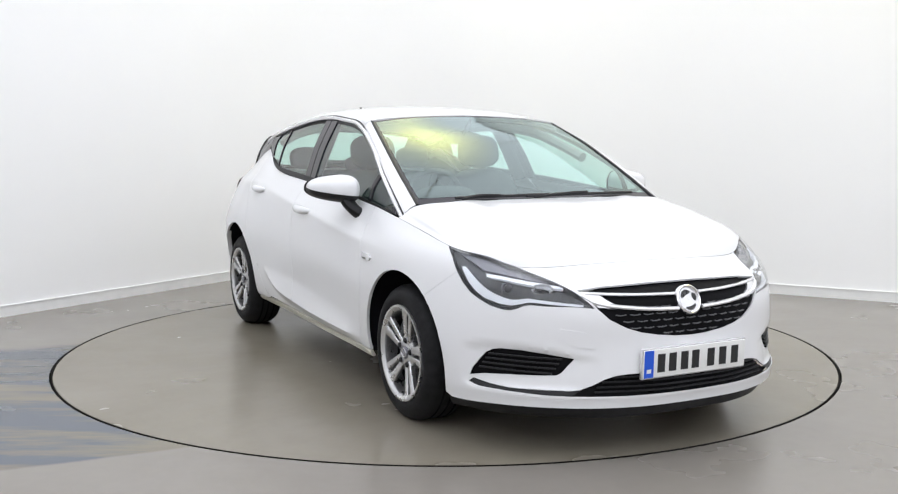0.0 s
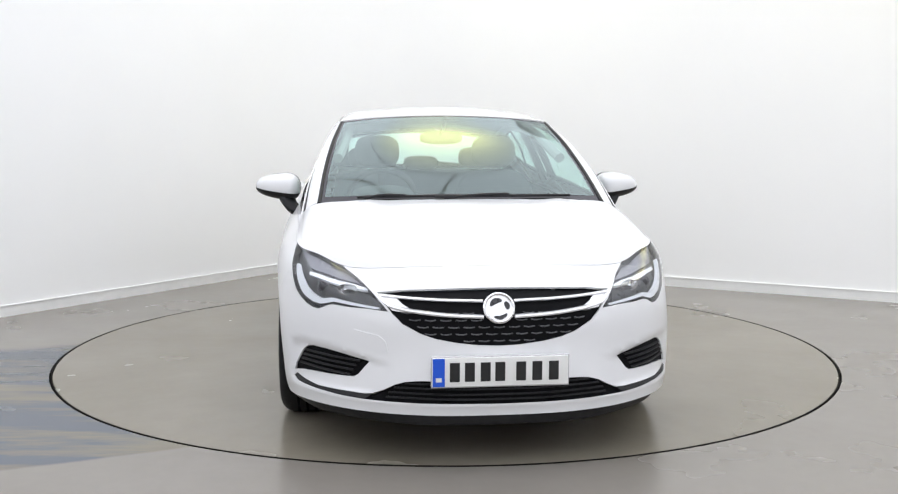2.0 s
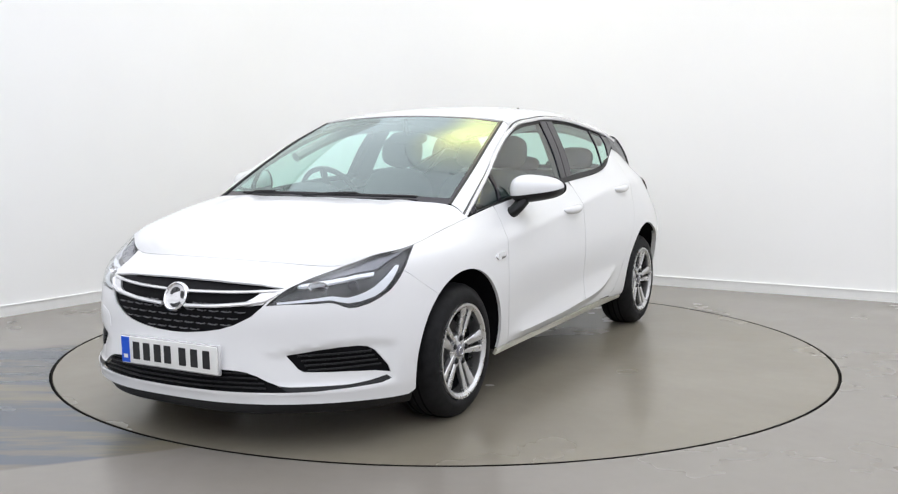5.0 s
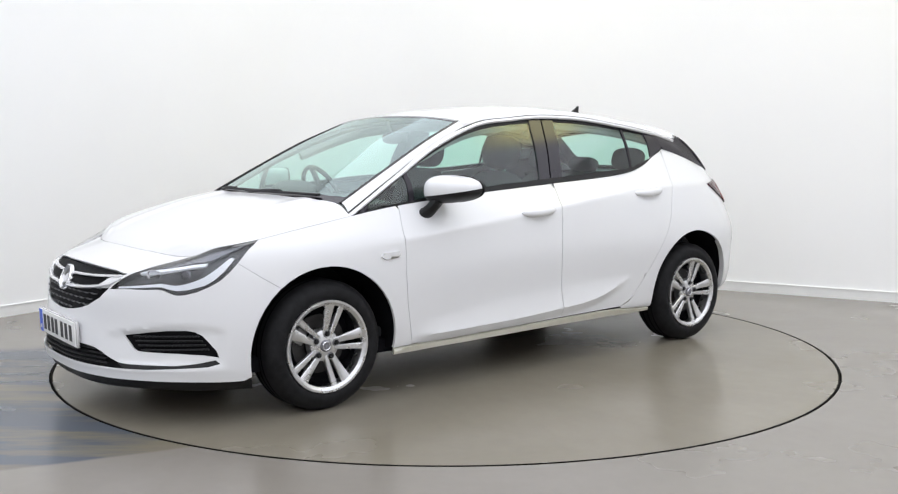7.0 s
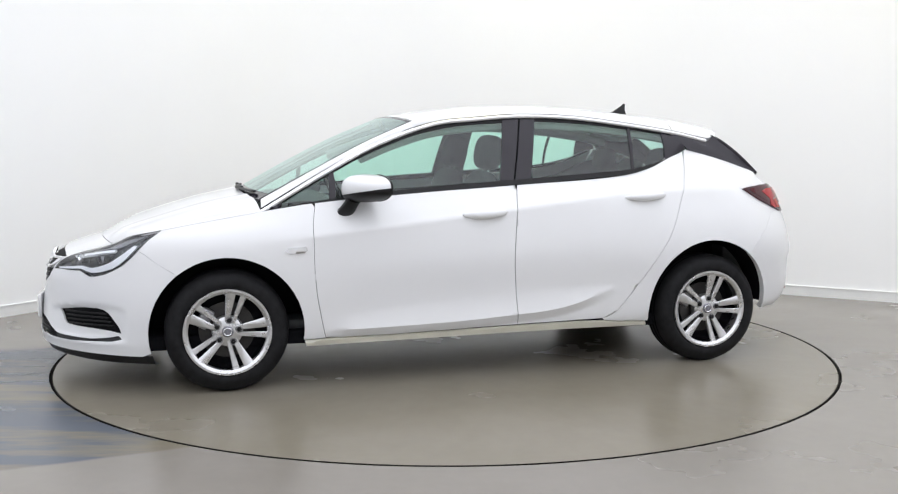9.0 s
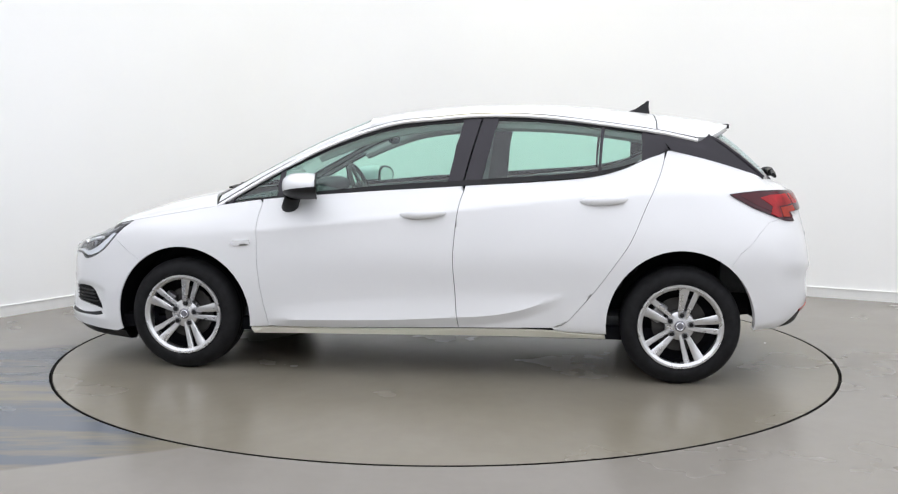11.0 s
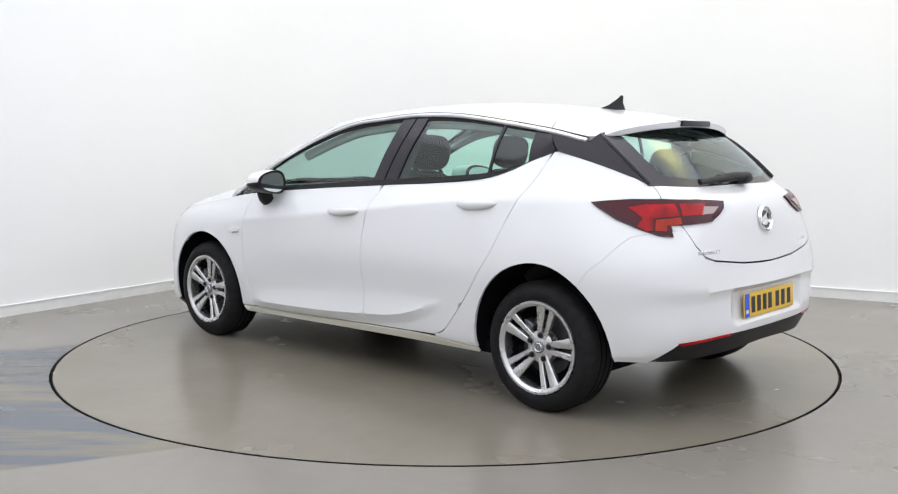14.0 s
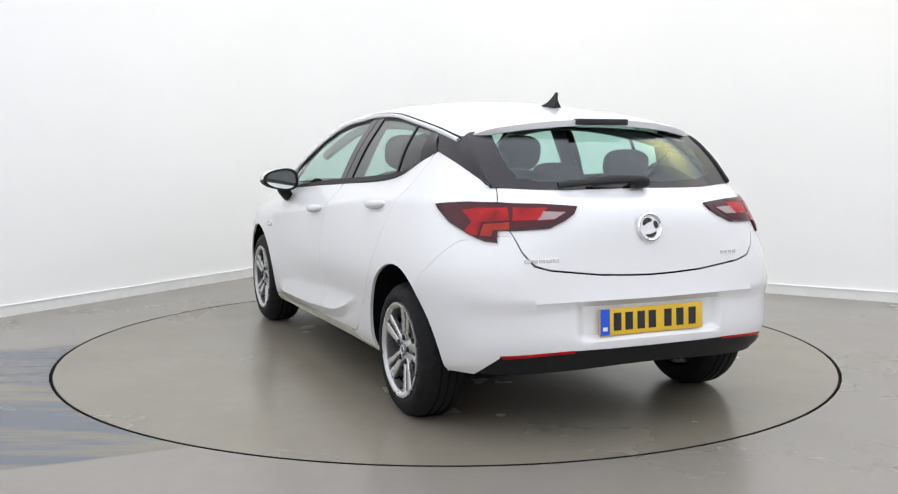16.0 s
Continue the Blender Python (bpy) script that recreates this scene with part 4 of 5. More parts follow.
def fitted_bonnet(sheet, nu=24, nv=12):
    """The bonnet's half sheet, drawn onto the top edge of wings and bumper along its rim."""
    v, u = np.meshgrid(np.linspace(0, 3, nv + 1), np.linspace(0, sheet.nu, nu + 1), indexing="ij")
    p = sheet(u.ravel(), v.ravel()).reshape(nv + 1, nu + 1, 3)
    us = np.linspace(0, 9, 1800)
    rim = skin(us, np.full(us.shape, float(NV)))
    side_rim, nose_rim = rim[us >= 2], rim[us <= 2.6]
    goal = np.stack([np.interp(-p[0, :, 0], -side_rim[:, 0], side_rim[:, k]) for k in range(3)], -1)
    p += (goal - p[0])[None] * (np.clip(1 - v, 0, 1) ** 2)[..., None]
    goal = np.stack([np.interp(p[:, 0, 1], nose_rim[:, 1], nose_rim[:, k]) for k in range(3)], -1)
    p += (goal - p[:, 0])[:, None] * (np.clip(1 - u / 1.2, 0, 1) ** 2)[..., None]
    d = np.clip((np.abs(p[..., 1]) - .40) / .10, 0, 1)
    p[..., 2] += .006 * np.sin(np.pi * d) * np.clip(u / .8, 0, 1)            # soft fold along each side
    return Sheet([[tuple(q) for q in row] for row in p], True)


BONNET = fitted_bonnet(bonnet)
part("bonnet", patch(BONNET, BONNET.rect(), step=.025, gap=.0018, outward=(0, 0, 1)), PAINT, car)

# windscreen and pillars
screen = Sheet([
    [(1.147, .70, .948), (.88, .672, 1.092), (.60, .632, 1.235), (.335, .583, 1.352)],
    [(1.215, .40, .955), (.93, .385, 1.115), (.64, .36, 1.262), (.365, .335, 1.378)],
    [(1.235, 0, .957), (.945, 0, 1.122), (.655, 0, 1.272), (.375, 0, 1.388)]], True)
pane = part("windscreen", patch(screen, screen.rect(.195, 2.945, .095, 3.905), step=.04, gap=0, lip=0, outward=(1, 0, 1)), SCREEN, car, "green-tinted windscreen")
pane.visible_shadow = False
border = patch(screen, screen.rect(), [screen.rect(.20, 2.94, .10, 3.90)], step=.03, gap=0, lip=.004, outward=(1, 0, 1), off=-.001)
part("windscreen_border", border, GLOSS_BLACK, pane, "black edge of the windscreen")
pair("windscreen_seal", sweep([(1.15, .694, .950), (.88, .668, 1.093), (.60, .627, 1.236), (.325, .575, 1.354)], 24, .009, .006), BLACK, pane, "black rubber windscreen seal")
pillar = Sheet([[(1.147, .70, .953), (.88, .675, 1.096), (.60, .635, 1.239), (.325, .582, 1.357)],
                [(1.15, .745, .93), (.87, .715, 1.092), (.575, .662, 1.24), (.325, .606, 1.34)],
                [(1.15, .769, .895), (.855, .736, 1.070), (.55, .668, 1.228), (.325, .622, 1.305)]])
pair("front_pillar", patch(pillar, pillar.rect(), gap=.001, step=.025, outward=(0, 1, 1)), PAINT, car)
roof = Sheet([
    [(.325, .615, 1.318), (.05, .580, 1.370), (-.29, .565, 1.396), (-.62, .575, 1.388), (-.93, .594, 1.350), (-1.207, .605, 1.308)],
    [(.335, .575, 1.358), (.05, .51, 1.404), (-.29, .49, 1.426), (-.62, .495, 1.420), (-.93, .51, 1.390), (-1.207, .52, 1.357)],
    [(.365, .32, 1.381), (.06, .27, 1.429), (-.29, .26, 1.451), (-.62, .26, 1.447), (-.93, .26, 1.424), (-1.207, .27, 1.394)],
    [(.375, 0, 1.390), (.06, 0, 1.435), (-.29, 0, 1.460), (-.62, 0, 1.457), (-.93, 0, 1.436), (-1.207, 0, 1.405)]], True)
roof_panel = part("roof", patch(roof, roof.rect(), step=.04, outward=(0, 0, 1)), PAINT, car)
part("headliner", patch(roof, roof.rect(.1, 4.9, .25, 5.75), step=.06, off=-.035, gap=0, lip=0, outward=(0, 0, 1)), HEADLINE, car, "pale grey headliner")
spoiler = Sheet([
    [(-1.211, .605, 1.307), (-1.33, .606, 1.286), (-1.43, .600, 1.268), (-1.50, .578, 1.277)],
    [(-1.211, .52, 1.357), (-1.34, .52, 1.338), (-1.47, .51, 1.316), (-1.555, .48, 1.305)],
    [(-1.211, .27, 1.394), (-1.36, .27, 1.376), (-1.51, .265, 1.352), (-1.615, .26, 1.332)],
    [(-1.211, 0, 1.405), (-1.36, 0, 1.387), (-1.52, 0, 1.362), (-1.638, 0, 1.342)]], True)
part("spoiler", patch(spoiler, spoiler.rect(), step=.03, lip=.028, outward=(0, 0, 1)), PAINT, car, "white roof spoiler")
under = Sheet([
    [(-1.50, .575, 1.258), (-1.46, .57, 1.25)], [(-1.553, .478, 1.280), (-1.48, .46, 1.275)],
    [(-1.612, .26, 1.305), (-1.51, .26, 1.30)], [(-1.635, 0, 1.315), (-1.52, 0, 1.31)]], True)
part("spoiler_underside", patch(under, under.rect(), step=.03, gap=0, lip=0, outward=(0, 0, -1)), GLOSS_BLACK, car, "dark underside of the spoiler")
part("brake_light", box(-1.644, -1.56, -.135, .135, 1.318, 1.346, .006), GLOSS_BLACK, car, "dark high-level brake light")

# rear window with its black surround
rear_glass = Sheet([
    [(-1.757, .622, 1.054), (-1.66, .628, 1.14), (-1.57, .615, 1.215), (-1.475, .592, 1.283)],
    [(-1.842, .36, 1.044), (-1.74, .36, 1.145), (-1.64, .35, 1.235), (-1.525, .335, 1.318)],
    [(-1.868, 0, 1.044), (-1.765, 0, 1.15), (-1.66, 0, 1.245), (-1.54, 0, 1.332)]], True)
HATCH = [(.45, .50), (.30, .9), (.26, 1.4), (.25, 2), (.26, 2.6), (.30, 3.1), (.45, 3.50), (1.2, 3.58), (2.8, 3.62), (2.86, 2), (2.8, .38), (1.2, .42)]
pane = part("rear_window", patch(rear_glass, HATCH, step=.04, gap=0, lip=0, outward=(-1, 0, .5)), REAR_SCREEN, car, "green-tinted rear window")
pane.visible_shadow = False
part("rear_window_border", patch(rear_glass, rear_glass.rect(), [HATCH], step=.025, gap=0, lip=.006, outward=(-1, 0, .5)), GLOSS_BLACK, pane, "gloss black surround")
rear_pillar = Sheet([[(-1.215, .620, 1.287), (-1.33, .618, 1.262), (-1.42, .613, 1.245), (-1.475, .596, 1.278)],
                     [(-1.25, .638, 1.240), (-1.38, .636, 1.215), (-1.50, .630, 1.188), (-1.60, .620, 1.185)],
                     [(-1.285, .650, 1.198), (-1.44, .646, 1.158), (-1.60, .640, 1.112), (-1.757, .624, 1.056)]])
pair("rear_pillar", patch(rear_pillar, rear_pillar.rect(), step=.025, gap=0, lip=.01, off=.002, outward=(0, 1, 0)), GLOSS_BLACK, car, "gloss black rear pillar panel")

pair("pillar_blade", sweep([(-1.488, .594, 1.268), (-1.545, .610, 1.233), (-1.65, .623, 1.152), (-1.756, .620, 1.060)], 16, .007, .010, 10), GLOSS_BLACK, car, "gloss black blade beside the rear window")

# side windows
side_low = [(1.11, .773, .900), (.85, .790, .938), (.35, .768, .981), (-.20, .754, 1.016), (-.75, .734, 1.056), (-.95, .715, 1.082), (-1.12, .684, 1.132), (-1.272, .648, 1.200)]
side_top = [(1.10, .768, .915), (.855, .730, 1.056), (.45, .642, 1.256), (-.29, .571, 1.376), (-.70, .590, 1.360), (-.92, .606, 1.330), (-1.10, .613, 1.305), (-1.222, .619, 1.284)]
side_mid = [tuple((np.array(a) + b) / 2 + (0, .012, .006)) for a, b in zip(side_low, side_top)]
coarse_glass = Sheet([side_low, side_mid, side_top])
RAIL = [(1.155, .774, .889), (.855, .735, 1.063), (.55, .667, 1.221), (.226, .608, 1.334), (-.04, .585, 1.366), (-.29, .575, 1.384), (-.60, .585, 1.376), (-.935, .609, 1.336), (-1.22, .618, 1.293), (-1.42, .614, 1.250)]


def fine_glass():
    """The side windows' sheet in quarter stations, its upper edge drawn to the roof rail."""
    u = np.linspace(0, 7, 29)
    rows = [coarse_glass(u, np.full(29, float(v))) for v in range(3)]
    rail = curve_points(RAIL, 200)
    for k in range(1, 28):
        x = rows[2][k, 0]
        goal = np.array([x, np.interp(-x, -rail[:, 0], rail[:, 1]) - .004, np.interp(-x, -rail[:, 0], rail[:, 2]) - .009])
        shift = goal - rows[2][k]
        rows[2][k] += shift
        rows[1][k] += shift * .5
    return Sheet([[tuple(p) for p in r] for r in rows])


FINE_GLASS = fine_glass()


def side_glass(u, v):
    return FINE_GLASS(np.asarray(u, float) * 4, v)



def strip(u0l, u0t, u1l, u1t, low=.02, high=1.98):
    """A four-sided piece of the side windows, with slanting ends."""
    return [(u0l, low), (u1l, low), ((u1l + u1t) / 2, 1), (u1t, high), (u0t, high), ((u0l + u0t) / 2, 1)]


for name, ends, mat, label in (
        ("quarter_light", (.25, .25, 1.10, 1.16), WINDOW, "small green-tinted front quarter window"),
        ("front_window", (1.18, 1.24, 2.84, 2.84), WINDOW, "green-tinted front side window"),
        ("rear_side_window", (3.16, 3.16, 4.72, 5.0), WINDOW, "green-tinted rear side window"),
        ("rear_quarter_window", (4.82, 5.10, 6.05, 6.2), WINDOW, "small green-tinted rear quarter window")):
    for pane in pair(name, patch(side_glass, strip(*ends, low=.13 if ends[0] < 5 else .1, high=1.9), step=.04, off=-.006, gap=0, lip=0, outward=(0, 1, 0)), mat, car, label):
        pane.visible_shadow = False
for name, ends in (("mirror_triangle", (0, 0, .25, .25)), ("window_divider", (1.10, 1.16, 1.18, 1.24)), ("door_pillar", (2.84, 2.84, 2.985, 2.985)), ("door_pillar", (3.0, 3.0, 3.16, 3.16)),
                   ("window_divider", (4.72, 5.0, 4.82, 5.10)), ("window_end", (6.05, 6.2, 7, 7))):
    pair(name, patch(side_glass, strip(*ends), step=.03, gap=.001, lip=.01, outward=(0, 1, 0)), GLOSS_BLACK, car, "gloss black window trim")
pair("belt_seal", patch(side_glass, [(0, -.03), (2, -.03), (5, -.03), (7, 0), (7, .14), (5.5, .12), (5, .13), (2, .13), (0, .13)], step=.03, off=.002, gap=0, lip=.01, outward=(0, 1, 0)), BLACK, car, "black belt-line seal")
pair("upper_seal", patch(side_glass, [(0, 1.9), (3, 1.9), (5, 1.9), (7, 1.9), (7, 2.02), (5, 2.02), (3, 2.02), (0, 2.02)], step=.03, off=-.003, gap=0, lip=.008, outward=(0, 1, 0)), BLACK, car, "black upper window seal")
pair("chrome_strip", sweep(RAIL, 70, .009, .011), SATIN, car, "bright chrome window strip")
pair("roof_seam", sweep([(x, y - .008, z + .016) if x > .3 else (x, y - .011, z + .012) for x, y, z in RAIL], 90, .0035, .0035, 6), BLACK, car, "thin black roof seam")


# ---- door mirrors, handles, small fittings ----
def blob(cx, cy, cz, rx, ry, rz, power=2.6, n=28, m=16):
    """A rounded box-like ball."""
    bm = bmesh.new()
    bmesh.ops.create_uvsphere(bm, u_segments=n, v_segments=m, radius=1)
    for v in bm.verts:
        c = v.co
        k = (abs(c.x) ** power + abs(c.y) ** power + abs(c.z) ** power) ** (-1 / power)
        v.co = (cx + c.x * k * rx, cy + c.y * k * ry, cz + c.z * k * rz)
    return bm


MIRROR_AT = Matrix.Translation((.655, .915, 1.002))


def mirror_shell(low, high, grow=0.0):
    """Part of the mirror housing between two heights; flat at the back, tapering outward."""
    bm = blob(0, 0, 0, .132 + grow, .116 + grow, .080 + grow, 2.7, 40, 28)
    for v in bm.verts:
        f = (v.co.y + .114) / .228
        v.co.z = (v.co.z if v.co.z > 0 else v.co.z * .86) * (1.10 - .45 * f) + .008 * f
        v.co.x = v.co.x * (1 - .28 * f) if v.co.x > 0 else max(v.co.x, -.070)
        v.co.x -= .055 * f
    geom = bm.verts[:] + bm.edges[:] + bm.faces[:]
    bmesh.ops.bisect_plane(bm, geom=geom, plane_co=(0, 0, high), plane_no=(.10, -.10, 1), clear_outer=True)
    geom = bm.verts[:] + bm.edges[:] + bm.faces[:]
    bmesh.ops.bisect_plane(bm, geom=geom, plane_co=(0, 0, low), plane_no=(.10, -.10, 1), clear_inner=True)
    return moved(bm, MIRROR_AT)


def mirror_back(size, depth):
    """A rounded plate on the flat back of the mirror housing."""
    bm = bmesh.new()
    front, back = [], []
    for k in range(40):
        a = 2 * math.pi * k / 40
        c, d = math.cos(a), math.sin(a)
        k2 = (abs(c) ** 2.5 + abs(d) ** 2.5) ** (-1 / 2.5)
        y, z = .113 * c * k2 * size, .077 * d * k2 * size
        f = (y + .114) / .228
        z = (z if z > 0 else z * .86) * (1.10 - .45 * f) + .008 * f
        x = -depth - .055 * f
        front.append(bm.verts.new((x, y, z))), back.append(bm.verts.new((x + .006, y, z)))
    bm.faces.new(front), bm.faces.new(back)
    for k in range(40):
        bm.faces.new((front[k - 1], front[k], back[k], back[k - 1]))
    bmesh.ops.recalc_face_normals(bm, faces=bm.faces)
    return moved(bm, MIRROR_AT)


for s in (1, -1):
    def side(bm):
        return bm if s > 0 else mirrored(bm)
    mirror = part("door_mirror", side(mirror_shell(-.010, .2)), PAINT, car, "white door mirror with a black base")
    part("lower_shell", side(mirror_shell(-.2, -.011, .0015)), BLACK, mirror, "black lower housing")
    part("bezel", side(mirror_back(1.04, .0725)), BLACK, mirror, "black mirror surround")
    part("mirror_glass", side(mirror_back(.86, .0745)), MIRROR, mirror, "mirror glass")
    part("foot", side(sweep([(.735, .775, .900), (.73, .812, .888), (.718, .842, .912), (.695, .87, .955)], 12, .046, .030, 12)), BLACK, mirror, "black mirror foot")


def handle(x, z, slope):
    """An almond-shaped pull handle that stands proud of the door."""
    y = skin(*S(x, z))[0][1]
    grip = blob(0, 0, 0, .124, .026, .0235, 2.2, 32, 16)
    for v in grip.verts:
        v.co.y -= 1.1 * v.co.x ** 2
        v.co.z += .25 * v.co.x ** 2
    lean = math.degrees(math.atan2(skin(*S(x + .1, z))[0][1] - skin(*S(x - .1, z))[0][1], .2))
    return moved(grip, pose(x, y + .016, z, 0, math.degrees(-math.atan(slope)), lean))


for doors, x, z in ((front_doors, .0, .866), (rear_doors, -.935, .943)):
    grip = handle(x, z, -.05)
    for door, g in ((doors[0], grip), (doors[1], mirrored(grip))):
        part("door_handle", g, PAINT, door, "white pull handle")
flash = patch(skin, [S(1.045, .700), S(1.03, .716), S(.94, .722), S(.935, .703), S(.95, .692), S(1.02, .686)], off=.008, gap=0, lip=.01, step=.012)
pair("side_repeater", flash, SATIN, car, "pale side repeater lamp")

fin = bmesh.new()
prof = [(-1.035, 1.421), (-1.09, 1.440), (-1.135, 1.470), (-1.158, 1.488), (-1.168, 1.486), (-1.166, 1.45), (-1.172, 1.412)]
rows = [[fin.verts.new((x, s * w * (1.0 if i in (0, 6) else .55 if z < 1.45 else .22), z)) for i, (x, z) in enumerate(prof)] for s, w in ((1, .022), (-1, .022))]
fin.faces.new(rows[0]), fin.faces.new(rows[1])
for i in range(len(prof)):
    fin.faces.new((rows[0][i - 1], rows[0][i], rows[1][i], rows[1][i - 1]))
bmesh.ops.recalc_face_normals(fin, faces=fin.faces)
part("antenna", moved(fin, Matrix.Translation((-.035, -.018, -.004))), BLACK, car, "black shark-fin antenna")


def on_screen(sheet, u, v, lift, n):
    p = sheet([u], [v])[0]
    return tuple(p + np.array(n) * lift)


UP = (.45, 0, .9)
for u0, v0, u1, v1 in ((.115, .6, .075, 2.35), (.10, 2.05, .085, 3.35)):
    pts = [on_screen(screen, u0 + (u1 - u0) * f, v0 + (v1 - v0) * f, .015, UP) for f in (0, .33, .66, 1)]
    wiper = part("wiper", sweep(pts, 16, .012, .007, 8), BLACK, car, "black windscreen wiper")
    arm = [on_screen(screen, .06, v1 - .1, .012, UP), on_screen(screen, .08, (v0 + v1) / 2 + .3, .024, UP), on_screen(screen, u0 - .01, (v0 + v1) / 2, .022, UP)]
    part("arm", sweep(arm, 10, .009, .007, 8), BLACK, wiper)
cowl = Sheet([[(1.165, .66, .93), (1.22, .40, .948), (1.235, 0, .951), (1.22, -.40, .948), (1.165, -.66, .93)], [(1.125, .66, .96), (1.185, .40, .972), (1.20, 0, .974), (1.185, -.40, .972), (1.125, -.66, .96)]])
part("cowl", patch(cowl, cowl.rect(), step=.05, gap=0, lip=.004, outward=(0, 0, 1)), BLACK, car, "black plastic cowl below the windscreen")
rear_wiper = part("rear_wiper", sweep([(-1.858, .355, 1.062), (-1.875, .24, 1.072), (-1.890, .10, 1.080), (-1.892, -.02, 1.078)], 16, .016, .011, 10, (-.7, 0, .7)), BLACK, car, "black rear wiper")
part("arm", sweep([(-1.872, .20, 1.072), (-1.886, .08, 1.082), (-1.892, -.03, 1.082)], 10, .022, .018, 10, (-.7, 0, .7)), BLACK, rear_wiper)
part("cap", blob(-1.884, -.03, 1.072, .03, .055, .028), BLACK, rear_wiper)


# ---- wheels ----
def wheel_thing(parent, at, spin):
    """Outer side faces +y; origin at the hub."""
    R_T, R_R = .305, .214
    wheel = part("wheel", lathe([(.195, -.16), (.205, .0), (.190, .030), (R_R - .022, .047), (R_R - .008, .058), (R_R + .002, .058), (R_R + .003, .048)], 64), ALLOY, parent, "five twin-spoke silver alloy wheel", at=at)
    tyre = lathe([(R_R - .004, -.16), (.25, -.168), (.285, -.155), (R_T, -.125), (R_T + .001, -.06), (R_T, .005), (.294, .032), (.275, .05), (.252, .058), (.232, .058), (R_R + .004, .05), (R_R - .004, .04)], 96)
    part("tyre", tyre, RUBBER, wheel, "black rubber tyre")
    for k in range(3):
        part("tread_groove", lathe([(R_T + .0012, -.105 + k * .038), (R_T + .0016, -.102 + k * .038), (R_T + .0016, -.098 + k * .038), (R_T + .0012, -.095 + k * .038)], 64), LINER, wheel)
    part("brake_disc", lathe([(.05, -.035), (.14, -.035), (.14, -.045), (.05, -.045)], 48), STEEL, wheel, "steel brake disc")
    # closed black disc stands in for the shade behind the spokes
    part("shade_disc", lathe([(.0005, -.075), (.19, -.075), (.198, -.02)], 48), LINER, wheel, "black disc for the shade inside the wheel")
    part("caliper", moved(box(-.05, .05, -.055, .0, .095, .155, .01), pose(0, 0, 0, 0, 60, 0)), SHADED_ALLOY, wheel, "grey brake caliper")
    for k in range(5):
        a = radians(90 + 72 * k + spin)
        twin = []
        for stations in (((.045, -.016, .012, .030, .02), (.085, -.0215, .0145, .035, .025), (.14, -.029, .020, .041, .024), (.185, -.0365, .0255, .047, .022), (.204, -.040, .028, .051, .02)),
                         ((.045, .014, .010, .030, .02), (.085, .0185, .0115, .034, .025), (.14, .0235, .0135, .040, .024), (.185, .0285, .0160, .046, .022), (.204, .031, .0175, .050, .02))):
            bm = bmesh.new()
            rings = []
            for r, c, half, face, deep in stations:
                rings.append([bm.verts.new((r, face - .004, c - half)), bm.verts.new((r, face, c - half * .72)), bm.verts.new((r, face, c + half * .72)), bm.verts.new((r, face - .004, c + half)), bm.verts.new((r, face - deep, c + half * .8)), bm.verts.new((r, face - deep, c - half * .8))])
            for p, q in zip(rings, rings[1:]):
                for i in range(6):
                    bm.faces.new((p[i - 1], p[i], q[i], q[i - 1]))
            bm.faces.new(rings[0]), bm.faces.new(rings[-1])
            bmesh.ops.recalc_face_normals(bm, faces=bm.faces)
            twin.append(bm)
        spoke = moved(joined(*twin), Matrix.Rotation(-a, 4, "Y"))
        part("spoke", spoke, ALLOY, wheel)
        b = a - radians(8)
        spot = Matrix.Translation((.057 * math.cos(b), 0, .057 * math.sin(b)))
        bolt = part("bolt", moved(lathe([(.0005, .042), (.0100, .041), (.0130, .035), (.0130, .015)], 6), spot), BLACK, wheel, "dark wheel bolt")
        # ring in the darkened alloy imitates the shade round each bolt
        part("socket", moved(lathe([(.0132, .022), (.0140, .033), (.0162, .034), (.0185, .030), (.0185, .015)], 20), spot), SHADED_ALLOY, bolt)
    part("hub", lathe([(.0005, .030), (.06, .028), (.074, .02), (.078, -.02)], 40), ALLOY, wheel)
    part("hub_cap", lathe([(.0005, .040), (.022, .039), (.028, .034), (.029, .02)], 32), LAMP_SILVER, wheel, "round emblem hub cap")
    part("emblem_ring", lathe([(.017, .0395), (.019, .041), (.021, .0395)], 32), CHROME, wheel)
    return wheel


for cx, spin in ((AX_F, 16), (AX_R, 16)):
    wheel_thing(car, pose(cx, .812, WHEEL_Z), spin)
    wheel_thing(car, pose(cx, -.812, WHEEL_Z, 0, 0, 180), spin)

# ---- inside of the car ----
part("cabin_floor", box(-1.65, 1.1, -.72, .72, .27, .33, .02), TRIM, car, "dark cabin floor")
pair("door_trim", patch(skin, [S(.86, .36), S(.86, .86)] + [(edge_u(x, NV), NV - .12) for x in (.85, .35, -.2, -.75, -1.15, -1.55)] + [S(-1.6, .82), S(-1.33, .79), S(-.98, .70), S(-.85, .36)], off=-.075, gap=0, lip=0, step=.06), TRIM, car, "dark inner door trim")
dash = Sheet([
    [(1.16, .66, .90), (.98, .68, .935), (.80, .68, .93), (.70, .68, .86), (.72, .68, .55)],
    [(1.20, .35, .91), (.98, .36, .955), (.78, .36, .955), (.68, .36, .87), (.72, .36, .55)],
    [(1.21, 0, .91), (.98, 0, .955), (.76, 0, .95), (.66, 0, .86), (.70, 0, .5)]], True)
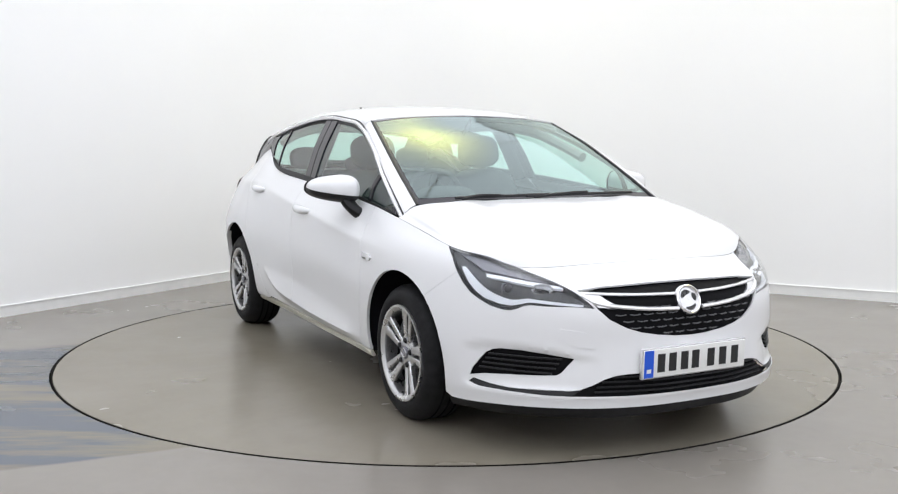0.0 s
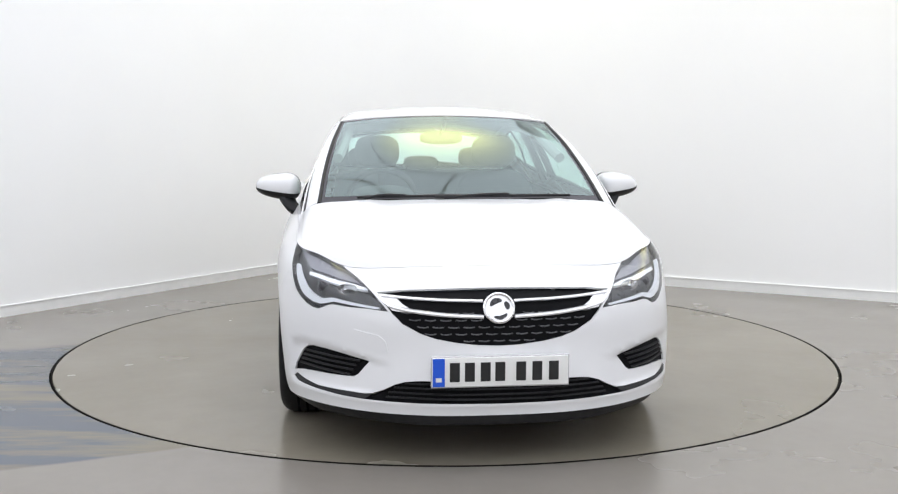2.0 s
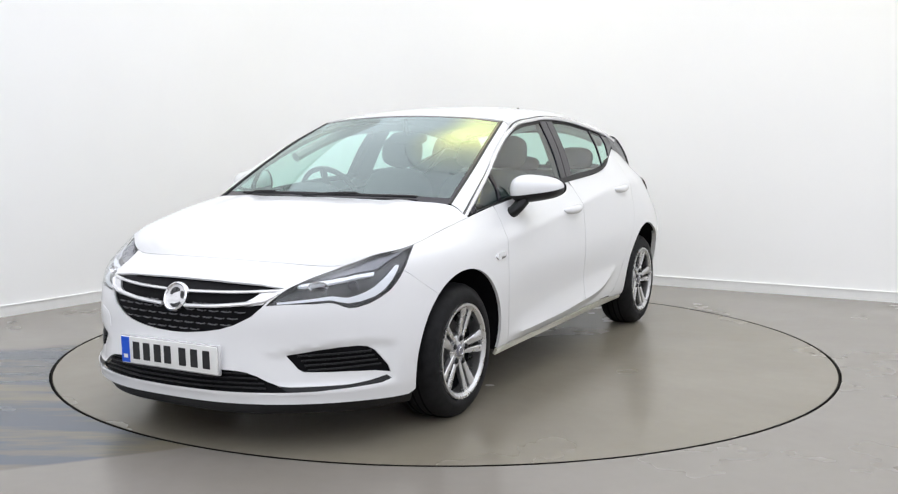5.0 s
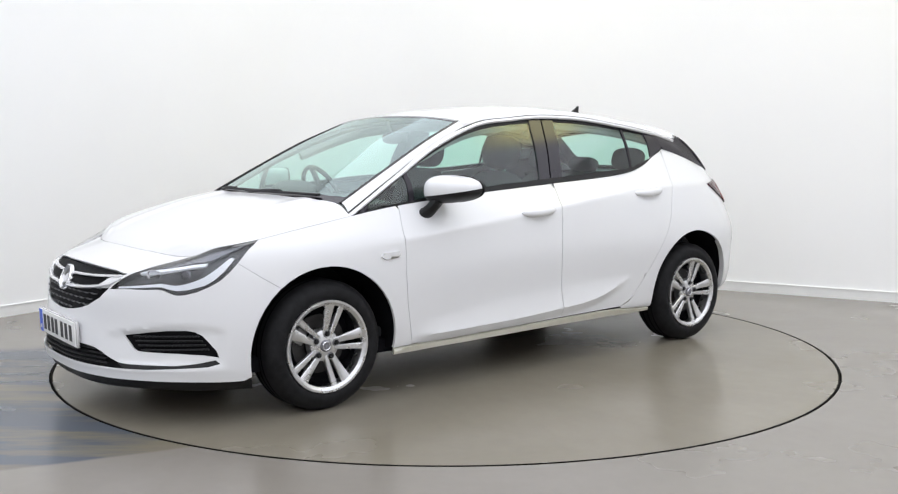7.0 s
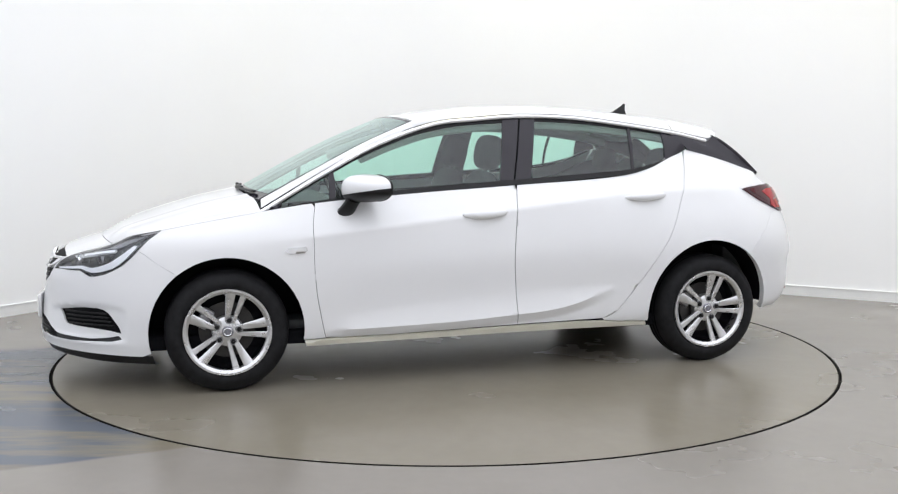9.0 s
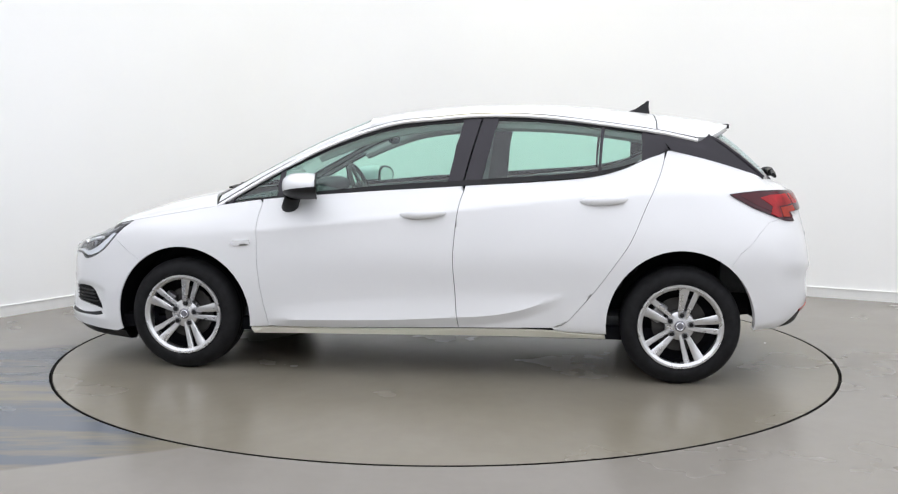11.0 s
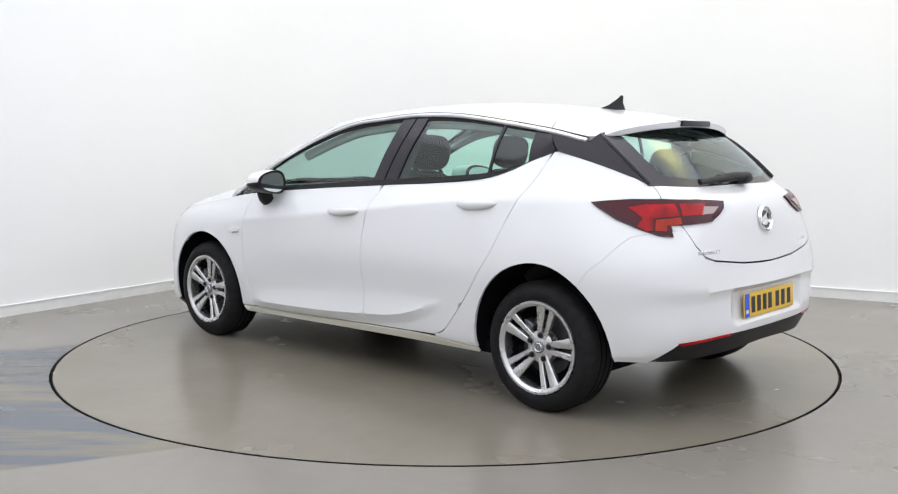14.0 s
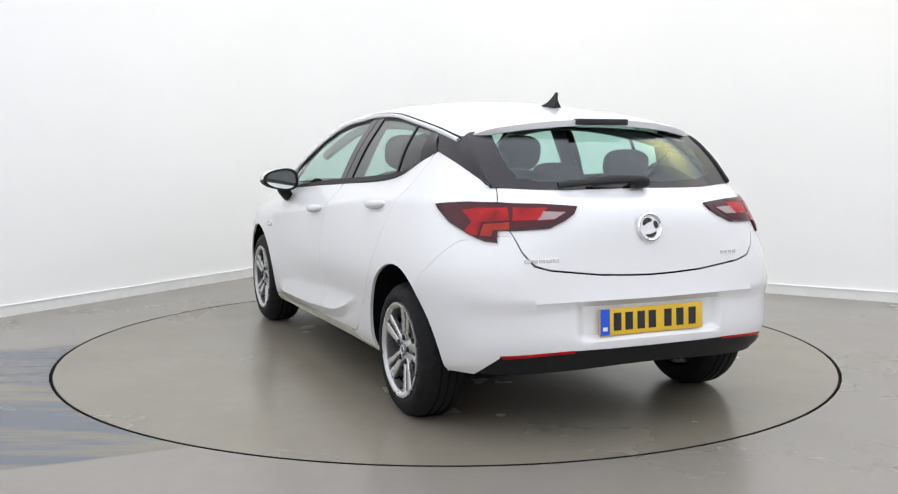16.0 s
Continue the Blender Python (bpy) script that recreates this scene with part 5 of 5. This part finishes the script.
part("dashboard", patch(dash, dash.rect(), step=.06, gap=0, lip=0, outward=(-.3, 0, 1)), TRIM, car, "dark grey dashboard")
part("binnacle", blob(.80, -.37, .965, .10, .16, .055), TRIM, car)
ring = bmesh.new()
n, m = 40, 10
grid = [[ring.verts.new(((.185 + .014 * math.cos(b)) * math.cos(a), (.185 + .014 * math.cos(b)) * math.sin(a), .014 * math.sin(b))) for b in np.arange(m) * 2 * math.pi / m] for a in np.arange(n) * 2 * math.pi / n]
for i in range(n):
    for j in range(m):
        ring.faces.new((grid[i - 1][j - 1], grid[i][j - 1], grid[i][j], grid[i - 1][j]))
bmesh.ops.recalc_face_normals(ring, faces=ring.faces)
wheel_at = pose(.60, -.37, .925, 0, -65, 0)
steering = part("steering_wheel", ring, BLACK, car, "black steering wheel", at=wheel_at)
part("boss", blob(0, 0, 0, .07, .075, .03), BLACK, steering)
for a in (0, 90, 270):
    part("spoke", moved(box(.05, .18, -.018, .018, -.01, .01, .005), pose(0, 0, 0, 0, 0, a)), BLACK, steering)


def seat(x, y):
    """A front seat; leans back."""
    base = part("seat", blob(x + .22, y, .50, .27, .255, .10, 4), CLOTH, car, "dark cloth car seat")
    back = blob(0, 0, .265, .075, .245, .275, 3.4)
    part("backrest", moved(back, pose(x, y, .55, 0, -14, 0)), CLOTH, base)
    head = part("headrest", moved(blob(0, 0, 0, .066, .135, .100, 3), pose(x - .155, y, 1.182, 0, -10, 0)), CLOTH, base, "dark padded headrest")
    for s in (-1, 1):
        part("post", sweep([(x - .125, y + s * .05, 1.02), (x - .15, y + s * .05, 1.12)], 3, .006, .006, 8), CHROME, base)
    return base


for y in (.36, -.36):
    seat(-.02, y)
bench = part("rear_bench", blob(-.80, 0, .50, .28, .66, .10, 4), CLOTH, car, "dark cloth rear bench")
part("backrest", moved(blob(0, 0, .26, .08, .64, .30, 4), pose(-1.05, 0, .52, 0, -22, 0)), CLOTH, bench)
for y in (.40, 0, -.40):
    part("headrest", moved(blob(0, 0, 0, .05, .125, .075 if y else .05, 3), pose(-1.24, y, 1.13 if y else 1.09, 0, -15, 0)), CLOTH, bench)
part("parcel_shelf", box(-1.72, -1.25, -.60, .60, 1.0, 1.025, .008), TRIM, car, "dark parcel shelf")
part("boot_lining", box(-1.78, -1.55, -.62, .62, .45, 1.0, .02), TRIM, car, "dark boot lining")
mirror_in = part("interior_mirror", blob(.32, -.02, 1.265, .022, .12, .035, 3), BLACK, car, "black interior mirror")
part("stalk", sweep([(.33, -.02, 1.28), (.37, -.01, 1.33), (.385, 0, 1.365)], 6, .012, .012, 8), BLACK, mirror_in)
pair("pillar_trim", sweep([(-.24, .705, 1.0), (-.26, .62, 1.2), (-.28, .54, 1.36)], 8, .02, .08, 8, (1, 0, 0)), TRIM, car, "dark pillar trim")
pair("cant_rail_trim", sweep([(.62, .60, 1.155), (.40, .56, 1.24), (.15, .535, 1.305), (-.29, .515, 1.338), (-.70, .525, 1.325), (-1.05, .545, 1.285), (-1.30, .55, 1.24)], 30, .028, .028, 8), HEADLINE, car, "grey trim along the inner roof edge")


# ---- motion: the turntable and the car on it turn together ----
CAR_OFF = (-.0076, .0471)       # the table's centre in the car's own space


def heading(t):
    """Degrees of the car's nose from +x: a short start-up, then an even turn."""
    return 299.58 - 11.605 * t - .0 if t >= 1 else float(np.interp(t, (0, .25, .5, .75, 1), (297.1, 295.7, 293.5, 290.85, 287.975)))


def motions():
    times = [0, .25, .5, .75, 1] + [1.5 + .5 * k for k in range(30)]
    spin, ride = [], []
    for t in times:
        a = heading(t)
        c, s = math.cos(radians(a)), math.sin(radians(a))
        spin.append((t, pose(0, 0, 0, 0, 0, a)))
        ride.append((t, pose(-(c * CAR_OFF[0] - s * CAR_OFF[1]), -(s * CAR_OFF[0] + c * CAR_OFF[1]), 0, 0, 0, a)))
    walk(turntable, spin)
    walk(car, ride)


motions()
